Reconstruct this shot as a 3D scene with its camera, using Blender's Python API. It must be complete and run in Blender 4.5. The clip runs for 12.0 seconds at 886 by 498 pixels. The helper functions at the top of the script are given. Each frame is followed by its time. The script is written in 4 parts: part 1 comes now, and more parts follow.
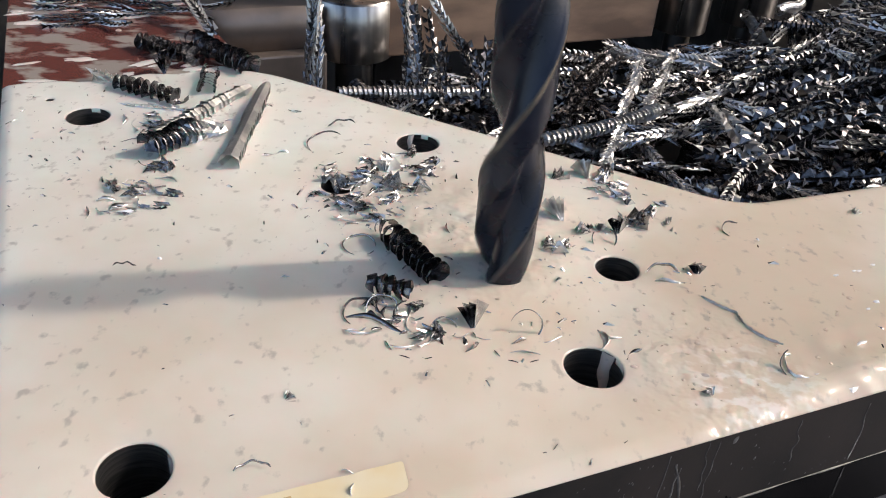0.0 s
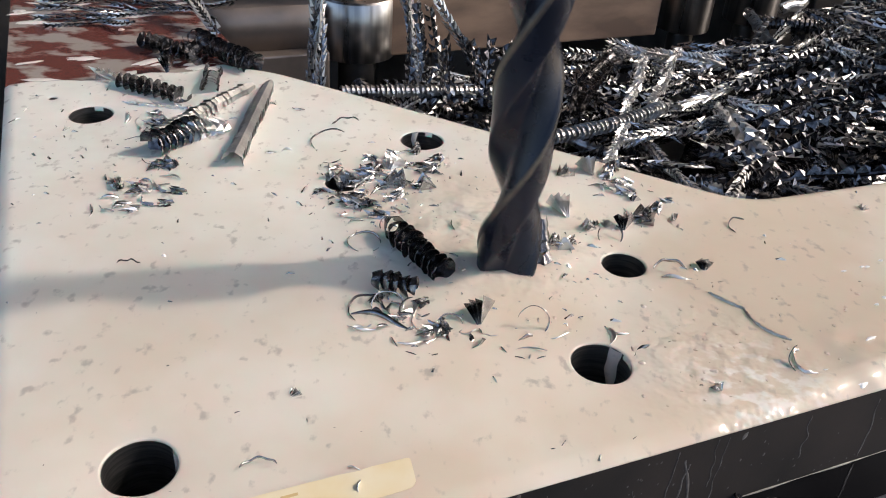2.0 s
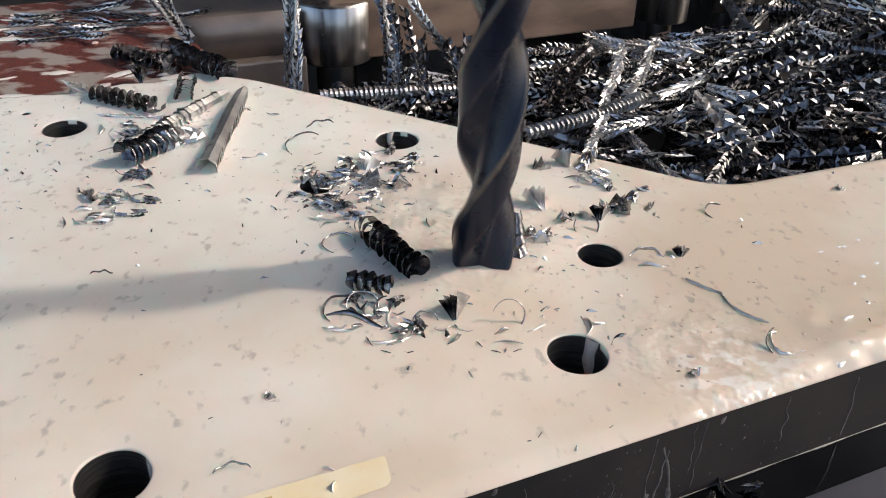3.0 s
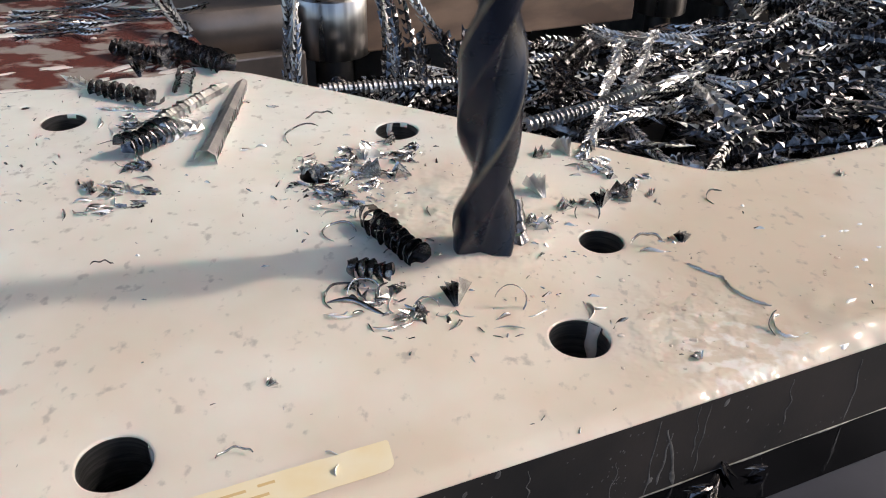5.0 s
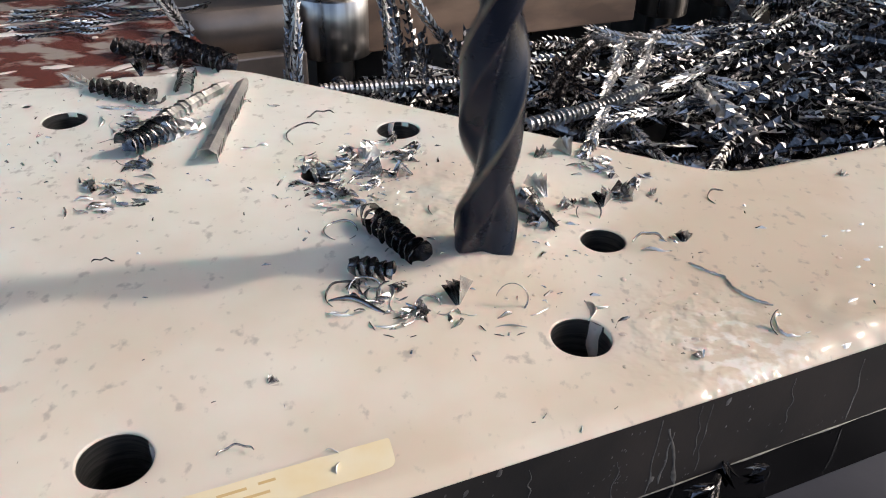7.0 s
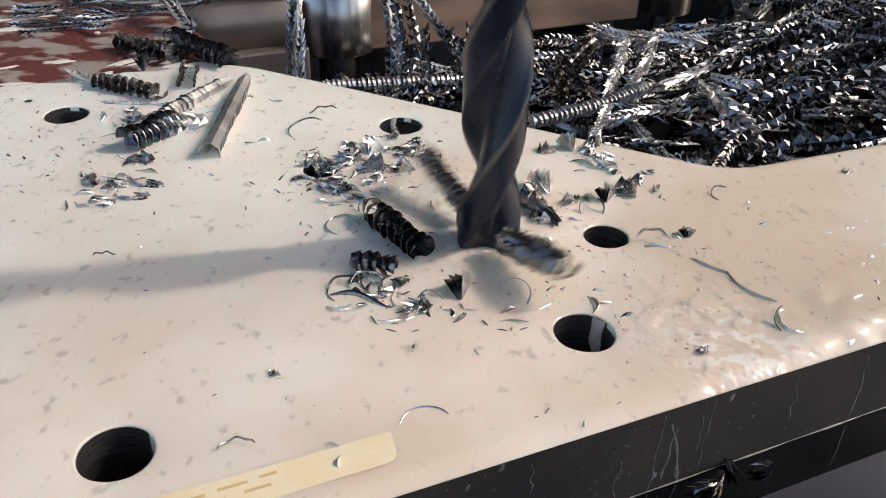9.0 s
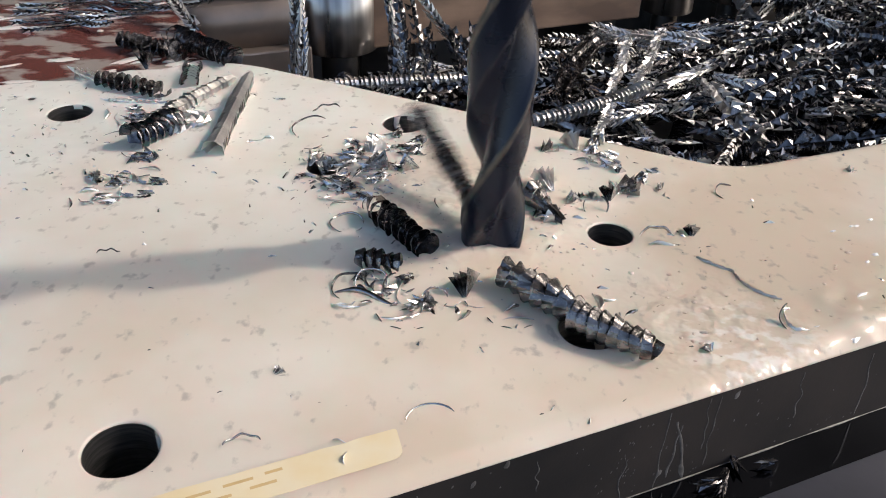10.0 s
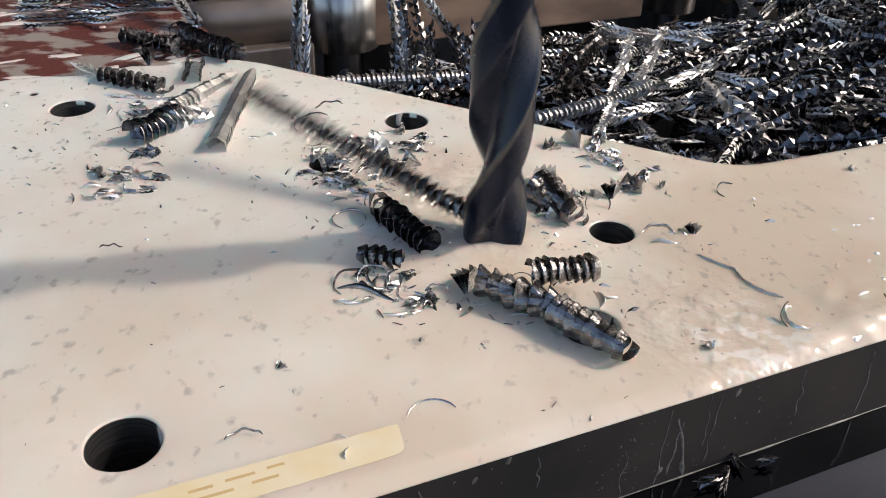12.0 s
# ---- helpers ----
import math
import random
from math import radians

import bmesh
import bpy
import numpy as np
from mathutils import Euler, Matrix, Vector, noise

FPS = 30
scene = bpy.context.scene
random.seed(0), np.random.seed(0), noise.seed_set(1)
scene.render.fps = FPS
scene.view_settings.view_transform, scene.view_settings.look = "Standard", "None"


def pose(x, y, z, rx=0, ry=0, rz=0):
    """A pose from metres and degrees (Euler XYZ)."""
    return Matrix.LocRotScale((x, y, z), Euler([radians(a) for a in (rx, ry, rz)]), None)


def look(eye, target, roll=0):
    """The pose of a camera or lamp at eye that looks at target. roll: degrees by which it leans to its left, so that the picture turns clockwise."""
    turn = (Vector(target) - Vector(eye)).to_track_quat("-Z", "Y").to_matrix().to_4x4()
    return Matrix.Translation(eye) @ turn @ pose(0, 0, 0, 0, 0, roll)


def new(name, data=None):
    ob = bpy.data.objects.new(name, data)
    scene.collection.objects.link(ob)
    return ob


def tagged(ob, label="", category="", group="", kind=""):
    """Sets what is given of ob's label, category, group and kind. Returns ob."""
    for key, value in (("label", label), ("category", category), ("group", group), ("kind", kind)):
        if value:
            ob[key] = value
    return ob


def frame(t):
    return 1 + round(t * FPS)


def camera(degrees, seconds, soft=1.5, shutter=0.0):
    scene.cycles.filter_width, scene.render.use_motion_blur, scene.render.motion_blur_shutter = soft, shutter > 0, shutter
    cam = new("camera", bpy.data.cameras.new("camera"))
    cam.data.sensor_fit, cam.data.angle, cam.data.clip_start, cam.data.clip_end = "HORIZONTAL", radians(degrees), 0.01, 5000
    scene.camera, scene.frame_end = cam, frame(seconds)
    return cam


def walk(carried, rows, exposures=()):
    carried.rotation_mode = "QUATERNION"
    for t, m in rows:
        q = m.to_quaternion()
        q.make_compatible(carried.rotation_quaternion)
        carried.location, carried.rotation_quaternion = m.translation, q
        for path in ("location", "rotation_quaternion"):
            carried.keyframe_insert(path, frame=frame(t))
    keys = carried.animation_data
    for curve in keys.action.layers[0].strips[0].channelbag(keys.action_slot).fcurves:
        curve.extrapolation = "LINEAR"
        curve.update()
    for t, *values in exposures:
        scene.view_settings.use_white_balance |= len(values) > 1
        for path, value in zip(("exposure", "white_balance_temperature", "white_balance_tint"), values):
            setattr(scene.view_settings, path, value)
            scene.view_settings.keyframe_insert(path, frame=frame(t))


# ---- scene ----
cam = camera(55.6, 12.0, 1.0, 0.22)
EXPOSURE = 0.67
PATH = [
    (0.0, (0.00021, 0.00007, 0.23652), (-0.00029, 0.83968, -0.30667), 4.55),
    (0.5, (-0.00044, 0.00021, 0.23584), (-0.00183, 0.84002, -0.30703), 4.43),
    (1.0, (-0.00211, -0.00108, 0.23371), (-0.00356, 0.83926, -0.30834), 4.37),
    (1.5, (-0.00255, -0.00110, 0.23355), (-0.00418, 0.83993, -0.30743), 4.37),
    (2.0, (-0.00161, 0.00035, 0.23279), (-0.00388, 0.84138, -0.30819), 4.32),
    (2.5, (0.00179, 0.00058, 0.23306), (0.00044, 0.84250, -0.30654), 3.67),
    (3.0, (0.01000, 0.00049, 0.23040), (0.00972, 0.84316, -0.30804), 1.94),
    (5.0, (0.01000, -0.00212, 0.22436), (0.00904, 0.84097, -0.31341), 1.37),
    (5.5, (0.00883, -0.00185, 0.22530), (0.00782, 0.84103, -0.31280), 1.42),
    (6.0, (0.00910, -0.00160, 0.22521), (0.00758, 0.84119, -0.31301), 1.43),
    (6.5, (0.00963, -0.00191, 0.22378), (0.00796, 0.84138, -0.31366), 1.41),
    (7.0, (0.00955, -0.00252, 0.22284), (0.00815, 0.84174, -0.31309), 1.49),
    (9.0, (0.00900, -0.00261, 0.21984), (0.00628, 0.84180, -0.31585), 1.69),
    (9.5, (0.00863, -0.00303, 0.21920), (0.00557, 0.84149, -0.31630), 1.70),
    (10.0, (0.00717, -0.00314, 0.21865), (0.00398, 0.84141, -0.31682), 1.74),
    (10.5, (0.00711, -0.00362, 0.21707), (0.00460, 0.84003, -0.31982), 1.83),
    (11.0, (0.00838, -0.00355, 0.21604), (0.00520, 0.83991, -0.32114), 1.85),
    (11.5, (0.00693, -0.00456, 0.21701), (0.00432, 0.83890, -0.32017), 1.97),
    (12.0, (0.00639, -0.00410, 0.21809), (0.00294, 0.83968, -0.31858), 2.00),
]

walk(cam, [(t, look(eye, target, roll)) for t, eye, target, roll in PATH], [(0.0, EXPOSURE, 6590, 12), (12.0, EXPOSURE, 6590, 12)])

# ---- light: low sun from the side, open sky ----
SUN = Vector((0.970 * math.cos(radians(40)), 0.242 * math.cos(radians(40)), math.sin(radians(40))))
world = bpy.data.worlds.new("sky")
scene.world = world
world.use_nodes = True
sky = world.node_tree.nodes.new("ShaderNodeTexSky")
sky.sky_type, sky.sun_disc = "NISHITA", False
sky.sun_elevation, sky.sun_rotation = radians(40), radians(76)
sky.dust_density, sky.ozone_density = 2.5, 0.8
back = world.node_tree.nodes["Background"]
back.inputs["Strength"].default_value = 0.15
world.node_tree.links.new(sky.outputs["Color"], back.inputs["Color"])
sun_data = bpy.data.lights.new("sun", "SUN")
sun_data.energy, sun_data.angle, sun_data.color = 1.15, radians(2.5), (1.0, 0.91, 0.79)
sun = new("sun", sun_data)
sun.matrix_world = look(SUN * 4, (0, 0, 0))


# ---- materials ----
def material(name, color, rough=0.5, metal=0.0, second=None, scale=60.0, detail=6.0, bump=0.0, bump_scale=200.0,
             by_object=0.0, rough_var=0.0, stretch=(1, 1, 1), contrast=(0.35, 0.65), coat=0.0, space="Object"):
    m = bpy.data.materials.new(name)
    m.use_nodes = True
    n, l = m.node_tree.nodes, m.node_tree.links
    p = n["Principled BSDF"]
    p.inputs["Roughness"].default_value, p.inputs["Metallic"].default_value = rough, metal
    p.inputs["Coat Weight"].default_value, p.inputs["Coat Roughness"].default_value = coat, 0.08
    coord = n.new("ShaderNodeTexCoord")
    mapping = n.new("ShaderNodeMapping")
    mapping.inputs["Scale"].default_value = stretch
    l.new(coord.outputs[space], mapping.inputs["Vector"])
    tex = n.new("ShaderNodeTexNoise")
    tex.inputs["Scale"].default_value, tex.inputs["Detail"].default_value = scale, detail
    l.new(mapping.outputs["Vector"], tex.inputs["Vector"])
    ramp = n.new("ShaderNodeValToRGB")
    ramp.color_ramp.elements[0].position, ramp.color_ramp.elements[1].position = contrast
    ramp.color_ramp.elements[0].color = (*color, 1)
    ramp.color_ramp.elements[1].color = (*(second or [min(1, c * 1.25) for c in color]), 1)
    l.new(tex.outputs["Fac"], ramp.inputs["Fac"])
    out = ramp.outputs["Color"]
    if by_object:
        info = n.new("ShaderNodeObjectInfo")
        rng = n.new("ShaderNodeMapRange")
        rng.inputs["To Min"].default_value, rng.inputs["To Max"].default_value = 1 - by_object, 1 + by_object
        l.new(info.outputs["Random"], rng.inputs["Value"])
        mul = n.new("ShaderNodeVectorMath")
        mul.operation = "SCALE"
        l.new(out, mul.inputs[0]), l.new(rng.outputs["Result"], mul.inputs["Scale"])
        out = mul.outputs["Vector"]
    l.new(out, p.inputs["Base Color"])
    if rough_var:
        rr = n.new("ShaderNodeMapRange")
        rr.inputs["To Min"].default_value, rr.inputs["To Max"].default_value = max(0.02, rough - rough_var), rough + rough_var
        l.new(tex.outputs["Fac"], rr.inputs["Value"]), l.new(rr.outputs["Result"], p.inputs["Roughness"])
    if bump:
        fine = n.new("ShaderNodeTexNoise")
        fine.inputs["Scale"].default_value, fine.inputs["Detail"].default_value = bump_scale, 4
        l.new(mapping.outputs["Vector"], fine.inputs["Vector"])
        b = n.new("ShaderNodeBump")
        b.inputs["Strength"].default_value, b.inputs["Distance"].default_value = bump, 0.001
        l.new(fine.outputs["Fac"], b.inputs["Height"]), l.new(b.outputs["Normal"], p.inputs["Normal"])
    return m


def coolant_material():
    m = bpy.data.materials.new("coolant")
    m.use_nodes = True
    n, l = m.node_tree.nodes, m.node_tree.links
    p = n["Principled BSDF"]
    p.inputs["IOR"].default_value, p.inputs["Roughness"].default_value = 1.36, 0.15
    p.inputs["Subsurface Weight"].default_value, p.inputs["Subsurface Scale"].default_value = 0.55, 0.014
    p.inputs["Subsurface Radius"].default_value = (0.55, 1.0, 0.95)
    coord = n.new("ShaderNodeTexCoord")

    def tex(scale, detail, stretch=None):
        t = n.new("ShaderNodeTexNoise")
        t.inputs["Scale"].default_value, t.inputs["Detail"].default_value = scale, detail
        if stretch:
            mp = n.new("ShaderNodeMapping")
            mp.inputs["Scale"].default_value = stretch
            l.new(coord.outputs["Object"], mp.inputs["Vector"]), l.new(mp.outputs["Vector"], t.inputs["Vector"])
        else:
            l.new(coord.outputs["Object"], t.inputs["Vector"])
        return t.outputs["Fac"]

    def span(value, a, b, c, d):
        r = n.new("ShaderNodeMapRange")
        for key, x in zip(("From Min", "From Max", "To Min", "To Max"), (a, b, c, d)):
            r.inputs[key].default_value = x
        r.interpolation_type = "SMOOTHSTEP"
        l.new(value, r.inputs["Value"])
        return r.outputs["Result"]

    def blend(fac, a, b):
        x = n.new("ShaderNodeMix")
        x.data_type = "RGBA"
        l.new(fac, x.inputs["Factor"])
        for sock, v in ((x.inputs[6], a), (x.inputs[7], b)):
            if isinstance(v, tuple):
                sock.default_value = (*v, 1)
            else:
                l.new(v, sock)
        return x.outputs[2]

    def near(x, y, a, b):
        d = n.new("ShaderNodeVectorMath")
        d.operation = "DISTANCE"
        d.inputs[1].default_value = (x, y, 0)
        l.new(coord.outputs["Object"], d.inputs[0])
        return span(d.outputs["Value"], a, b, 1.0, 0.0)

    def times(a, b):
        x = n.new("ShaderNodeMath")
        x.operation = "MULTIPLY"
        l.new(a, x.inputs[0]), l.new(b, x.inputs[1])
        return x.outputs["Value"]

    # whiter emulsion back left, browner right; dimmer light towards the front painted in
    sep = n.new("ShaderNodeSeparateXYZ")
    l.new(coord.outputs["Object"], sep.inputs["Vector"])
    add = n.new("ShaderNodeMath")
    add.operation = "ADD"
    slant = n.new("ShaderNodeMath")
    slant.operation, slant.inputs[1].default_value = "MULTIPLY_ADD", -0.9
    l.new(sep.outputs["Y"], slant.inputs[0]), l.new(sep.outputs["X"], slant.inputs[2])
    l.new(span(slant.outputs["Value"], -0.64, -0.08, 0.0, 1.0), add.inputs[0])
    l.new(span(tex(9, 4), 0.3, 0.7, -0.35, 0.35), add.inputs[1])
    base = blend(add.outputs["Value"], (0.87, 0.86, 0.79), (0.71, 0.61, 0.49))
    # grey swarf dust sunk in the fluid
    dust = span(tex(120, 4, (1.35, 1, 1)), 0.60, 0.74, 0.0, 0.55)
    base = blend(dust, base, (0.36, 0.33, 0.29))
    # white glints painted into the colour where the jet runs off
    glints = times(span(tex(120, 4, (1, 1.3, 1)), 0.47, 0.62, 0.0, 0.6), near(0.135, 0.270, 0.008, 0.045))
    base = blend(glints, base, (0.96, 0.95, 0.92))
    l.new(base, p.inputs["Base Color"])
    # swell all over, ripples round the drill, choppy run-off beside it
    normal = None
    for height, strength, distance in ((tex(34, 2), 0.6, 0.0016), (times(span(tex(85, 2), 0.36, 0.68, 0.0, 1.0), near(0.120, 0.280, 0.01, 0.06)), 1.0, 0.0010),
                                       (times(span(tex(26, 2), 0.3, 0.7, 0.0, 1.0), near(0.200, 0.290, 0.01, 0.06)), 1.0, 0.0028),
                                       (times(tex(60, 2), near(0.02, 0.375, 0.01, 0.085)), 1.0, 0.0075)):
        b = n.new("ShaderNodeBump")
        b.inputs["Strength"].default_value, b.inputs["Distance"].default_value = strength, distance
        l.new(height, b.inputs["Height"])
        if normal:
            l.new(normal, b.inputs["Normal"])
        normal = b.outputs["Normal"]
    l.new(normal, p.inputs["Normal"])
    return m


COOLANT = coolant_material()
GLARE = material("coolant_glare", (0.90, 0.89, 0.86), 0.15, second=(0.97, 0.96, 0.94), scale=300, bump=0.5, bump_scale=500)
DRIP = material("coolant_drip", (0.075, 0.07, 0.064), 0.35, second=(0.18, 0.165, 0.15), scale=300)
RED = material("red_primer", (0.17, 0.05, 0.038), 0.25, second=(0.40, 0.35, 0.31), scale=30, contrast=(0.49, 0.57), stretch=(1, 1.6, 1), bump=0.2, bump_scale=500, coat=0.4)
PLATE_SIDE = material("mill_scale", (0.010, 0.0085, 0.0078), 0.68, 0.0, second=(0.034, 0.025, 0.021), scale=18, rough_var=0.12, bump=0.05, bump_scale=700)
BORE = material("bored_steel", (0.14, 0.14, 0.14), 0.3, 0.9, second=(0.3, 0.29, 0.28), scale=60, stretch=(1, 1, 14), bump=0.2)
DRILL = material("drill_steel", (0.006, 0.008, 0.017), 0.28, 0.25, second=(0.018, 0.021, 0.036), scale=55, rough_var=0.12, bump=0.1, bump_scale=900)
LAND = material("drill_land", (0.06, 0.064, 0.075), 0.42, 0.7, second=(0.20, 0.175, 0.14), scale=45, rough_var=0.1)
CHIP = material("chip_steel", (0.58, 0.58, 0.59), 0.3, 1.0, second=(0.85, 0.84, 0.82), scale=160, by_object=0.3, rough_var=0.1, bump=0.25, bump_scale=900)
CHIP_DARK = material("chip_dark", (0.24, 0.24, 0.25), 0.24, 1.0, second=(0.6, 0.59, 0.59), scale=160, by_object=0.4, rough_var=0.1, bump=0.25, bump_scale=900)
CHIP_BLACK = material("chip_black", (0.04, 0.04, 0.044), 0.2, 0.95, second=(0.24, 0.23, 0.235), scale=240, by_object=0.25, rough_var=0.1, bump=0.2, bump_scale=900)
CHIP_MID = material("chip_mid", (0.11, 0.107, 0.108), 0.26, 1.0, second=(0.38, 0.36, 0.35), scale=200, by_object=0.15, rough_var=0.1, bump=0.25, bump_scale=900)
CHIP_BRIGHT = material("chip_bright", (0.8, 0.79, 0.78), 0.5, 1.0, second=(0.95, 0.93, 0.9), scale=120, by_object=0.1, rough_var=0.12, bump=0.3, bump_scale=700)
# upright light and dark streaks paint reflections into the colour
TURNED = material("turned_steel", (0.30, 0.29, 0.29), 0.30, 1.0, second=(0.72, 0.70, 0.68), scale=70, detail=3, stretch=(1, 1, 0.04), rough_var=0.10, bump=0.05, bump_scale=400)
# bar steel, its brown painted in for warm reflected light
BROWN = material("warm_reflecting_steel", (0.19, 0.125, 0.088), 0.45, 0.1, second=(0.37, 0.24, 0.16), scale=14, stretch=(1, 1, 3), rough_var=0.12, bump=0.2, bump_scale=400)
STOP = material("stop_steel", (0.21, 0.175, 0.155), 0.36, 0.5, second=(0.32, 0.26, 0.22), scale=25, rough_var=0.1, bump=0.08)
DARK = material("dark_steel", (0.05, 0.048, 0.05), 0.4, 0.7, second=(0.10, 0.095, 0.09), scale=25, rough_var=0.12, bump=0.1)
TABLE = material("machine_table", (0.022, 0.024, 0.03), 0.1, 1.0, second=(0.045, 0.048, 0.058), scale=15, rough_var=0.04)
SKY_SHEEN = material("sky_sheen_paint", (0.024, 0.026, 0.036), 0.38, second=(0.040, 0.042, 0.055), scale=12, rough_var=0.1, bump=0.1)
TAPE = material("yellow_strip", (0.86, 0.72, 0.45), 0.2, second=(0.88, 0.78, 0.56), scale=60)
PRINT = material("faded_print", (0.62, 0.44, 0.2), 0.3)
WALL = material("painted_wall", (0.10, 0.095, 0.09), 0.7, second=(0.15, 0.14, 0.13), scale=2, bump=0.2, bump_scale=20)
CONCRETE = material("concrete", (0.16, 0.155, 0.15), 0.8, second=(0.24, 0.235, 0.22), scale=3, bump=0.3, bump_scale=40)


# ---- mesh helpers ----
def mesh_from(name, verts, faces, mats, smooth=False, which=None):
    me = bpy.data.meshes.new(name)
    me.from_pydata([tuple(v) for v in verts], [], faces)
    for m in mats:
        me.materials.append(m)
    if which is not None:
        me.polygons.foreach_set("material_index", which)
    me.polygons.foreach_set("use_smooth", [smooth] * len(me.polygons))
    me.update()
    return me


def part(name, bm, mat, parent=None, label="", smooth=False):
    me = bpy.data.meshes.new(name)
    bmesh.ops.recalc_face_normals(bm, faces=bm.faces)
    for f in bm.faces:
        f.smooth = smooth
    bm.to_mesh(me)
    bm.free()
    me.materials.append(mat)
    ob = new(name, me)
    ob.parent = parent
    return tagged(ob, label)


def box(x0, y0, z0, x1, y1, z1, bevel=0.0):
    bm = bmesh.new()
    bmesh.ops.create_cube(bm, size=1)
    for v in bm.verts:
        v.co = ((x0 + x1) / 2 + v.co.x * (x1 - x0), (y0 + y1) / 2 + v.co.y * (y1 - y0), (z0 + z1) / 2 + v.co.z * (z1 - z0))
    if bevel:
        bmesh.ops.bevel(bm, geom=bm.edges[:], offset=bevel, segments=2, affect="EDGES", profile=0.5)
    return bm


def lathe(profile, n=48):
    """A solid of revolution round z from (radius, height) pairs, from the axis to the axis."""
    bm = bmesh.new()
    rings = []
    for r, z in profile:
        rings.append([bm.verts.new((r * math.cos(2 * math.pi * k / n), r * math.sin(2 * math.pi * k / n), z)) for k in range(n)])
    for a, b in zip(rings, rings[1:]):
        for k in range(n):
            bm.faces.new((a[k], a[(k + 1) % n], b[(k + 1) % n], b[k]))
    bm.faces.new(rings[0]), bm.faces.new(rings[-1][::-1])
    return bm


def circle(x, y, r, n=48):
    return [(x + r * math.cos(2 * math.pi * k / n), y + r * math.sin(2 * math.pi * k / n)) for k in range(n)]


def filled(bm, loops, z):
    """Fill the first loop, less the others, at the height z. Returns the loops' vertices."""
    made, edges = [], []
    for loop in loops:
        vs = [bm.verts.new((x, y, z)) for x, y in loop]
        made.append(vs)
        edges += [bm.edges.new((a, b)) for a, b in zip(vs, vs[1:] + vs[:1])]
    bmesh.ops.triangle_fill(bm, use_beauty=True, edges=edges, normal=(0, 0, 1))
    return made


def rounded(points, radius, n=6):
    """A polygon with its corners rounded."""
    out = []
    for k, p in enumerate(points):
        p, a, b = Vector(p), Vector(points[k - 1]), Vector(points[(k + 1) % len(points)])
        r = radius[k] if isinstance(radius, (list, tuple)) else radius
        p0, p1 = p + (a - p).normalized() * r, p + (b - p).normalized() * r
        for i in range(n + 1):
            s = i / n
            out.append(tuple(p0 * (1 - s) ** 2 + p * 2 * s * (1 - s) + p1 * s * s))
    return out


def resample(loop, step):
    out = []
    for a, b in zip(loop, loop[1:] + loop[:1]):
        a, b = Vector(a), Vector(b)
        n = max(1, int((b - a).length / step))
        out += [tuple(a.lerp(b, i / n)) for i in range(n)]
    return out


def inset(loop, d):
    """A loop (counter-clockwise) moved inwards by d."""
    out = []
    for k, p in enumerate(loop):
        t = Vector(loop[(k + 1) % len(loop)]) - Vector(loop[k - 1])
        if t.length < 1e-9:
            out.append(p)
            continue
        t.normalize()
        out.append((p[0] - t.y * d, p[1] + t.x * d))
    return out
# ---- the plate: machined steel, its long edges turned by 24.6 degrees ----
C, S = math.cos(radians(24.6)), math.sin(radians(24.6))


def uv(u, v):
    return (u * C - v * S, u * S + v * C)


BASE = -0.0445          # underside of the plate
DRILL_X, DRILL_Y, DRILL_R = 0.0293, 0.3480, 0.0155
HOLES = [(-0.2311, 0.4829, 0.0131), (-0.0213, 0.4823, 0.0131), (0.0889, 0.3562, 0.0109), (-0.1023, 0.2021, 0.0130),
         (0.0685, 0.2780, 0.0130), (-0.0625, 0.4195, 0.0098), (DRILL_X, DRILL_Y, 0.0158), (-0.2640, 0.5030, 0.0024)]
near_left, near_right = uv(-0.0600, 0.1743), uv(0.95, 0.1743)
OUTLINE = rounded([near_left, near_right, uv(0.95, 0.290), (0.275, 0.4795), (0.1720, 0.4375), (-0.1320, 0.5800), (-0.1485, 0.5841), (-0.2353, 0.7203), uv(0.080, 0.830), uv(-0.060, 0.830)],
                  [0.004, 0.004, 0.004, 0.0005, 0.022, 0.012, 0.006, 0.006, 0.004, 0.004])


def build_plate():
    root = tagged(new("steel_plate"), "thick dark steel plate with bored holes, flooded with coolant", "metal plate")
    bm = bmesh.new()
    loops = [OUTLINE] + [circle(x, y, r) for x, y, r in HOLES]
    top = filled(bm, loops, 0.0)
    low = filled(bm, loops, BASE)
    for a, b in list(zip(top, low))[:1]:
        for k in range(len(a)):
            j = (k + 1) % len(a)
            bm.faces.new((b[k], b[j], a[j], a[k]))
    body = part("body", bm, RED, root, "red-primed top and scaled dark flanks")
    body.data.materials.append(PLATE_SIDE)
    for f in body.data.polygons:
        f.material_index = 0 if f.normal.z > 0.5 else 1
    for x, y, r in HOLES:
        bm = bmesh.new()
        a, b = [[bm.verts.new((px, py, z)) for px, py in circle(x, y, r)] for z in (0.0022, BASE)]
        for k in range(len(a)):
            j = (k + 1) % len(a)
            bm.faces.new((a[k], a[j], b[j], b[k]))
        ob = part("bore", bm, BORE, root, "bored steel hole wall", True)
    return root


def film_top(u):
    return 0.0028 * math.sqrt(max(0.0, 1 - (1 - u) ** 2))


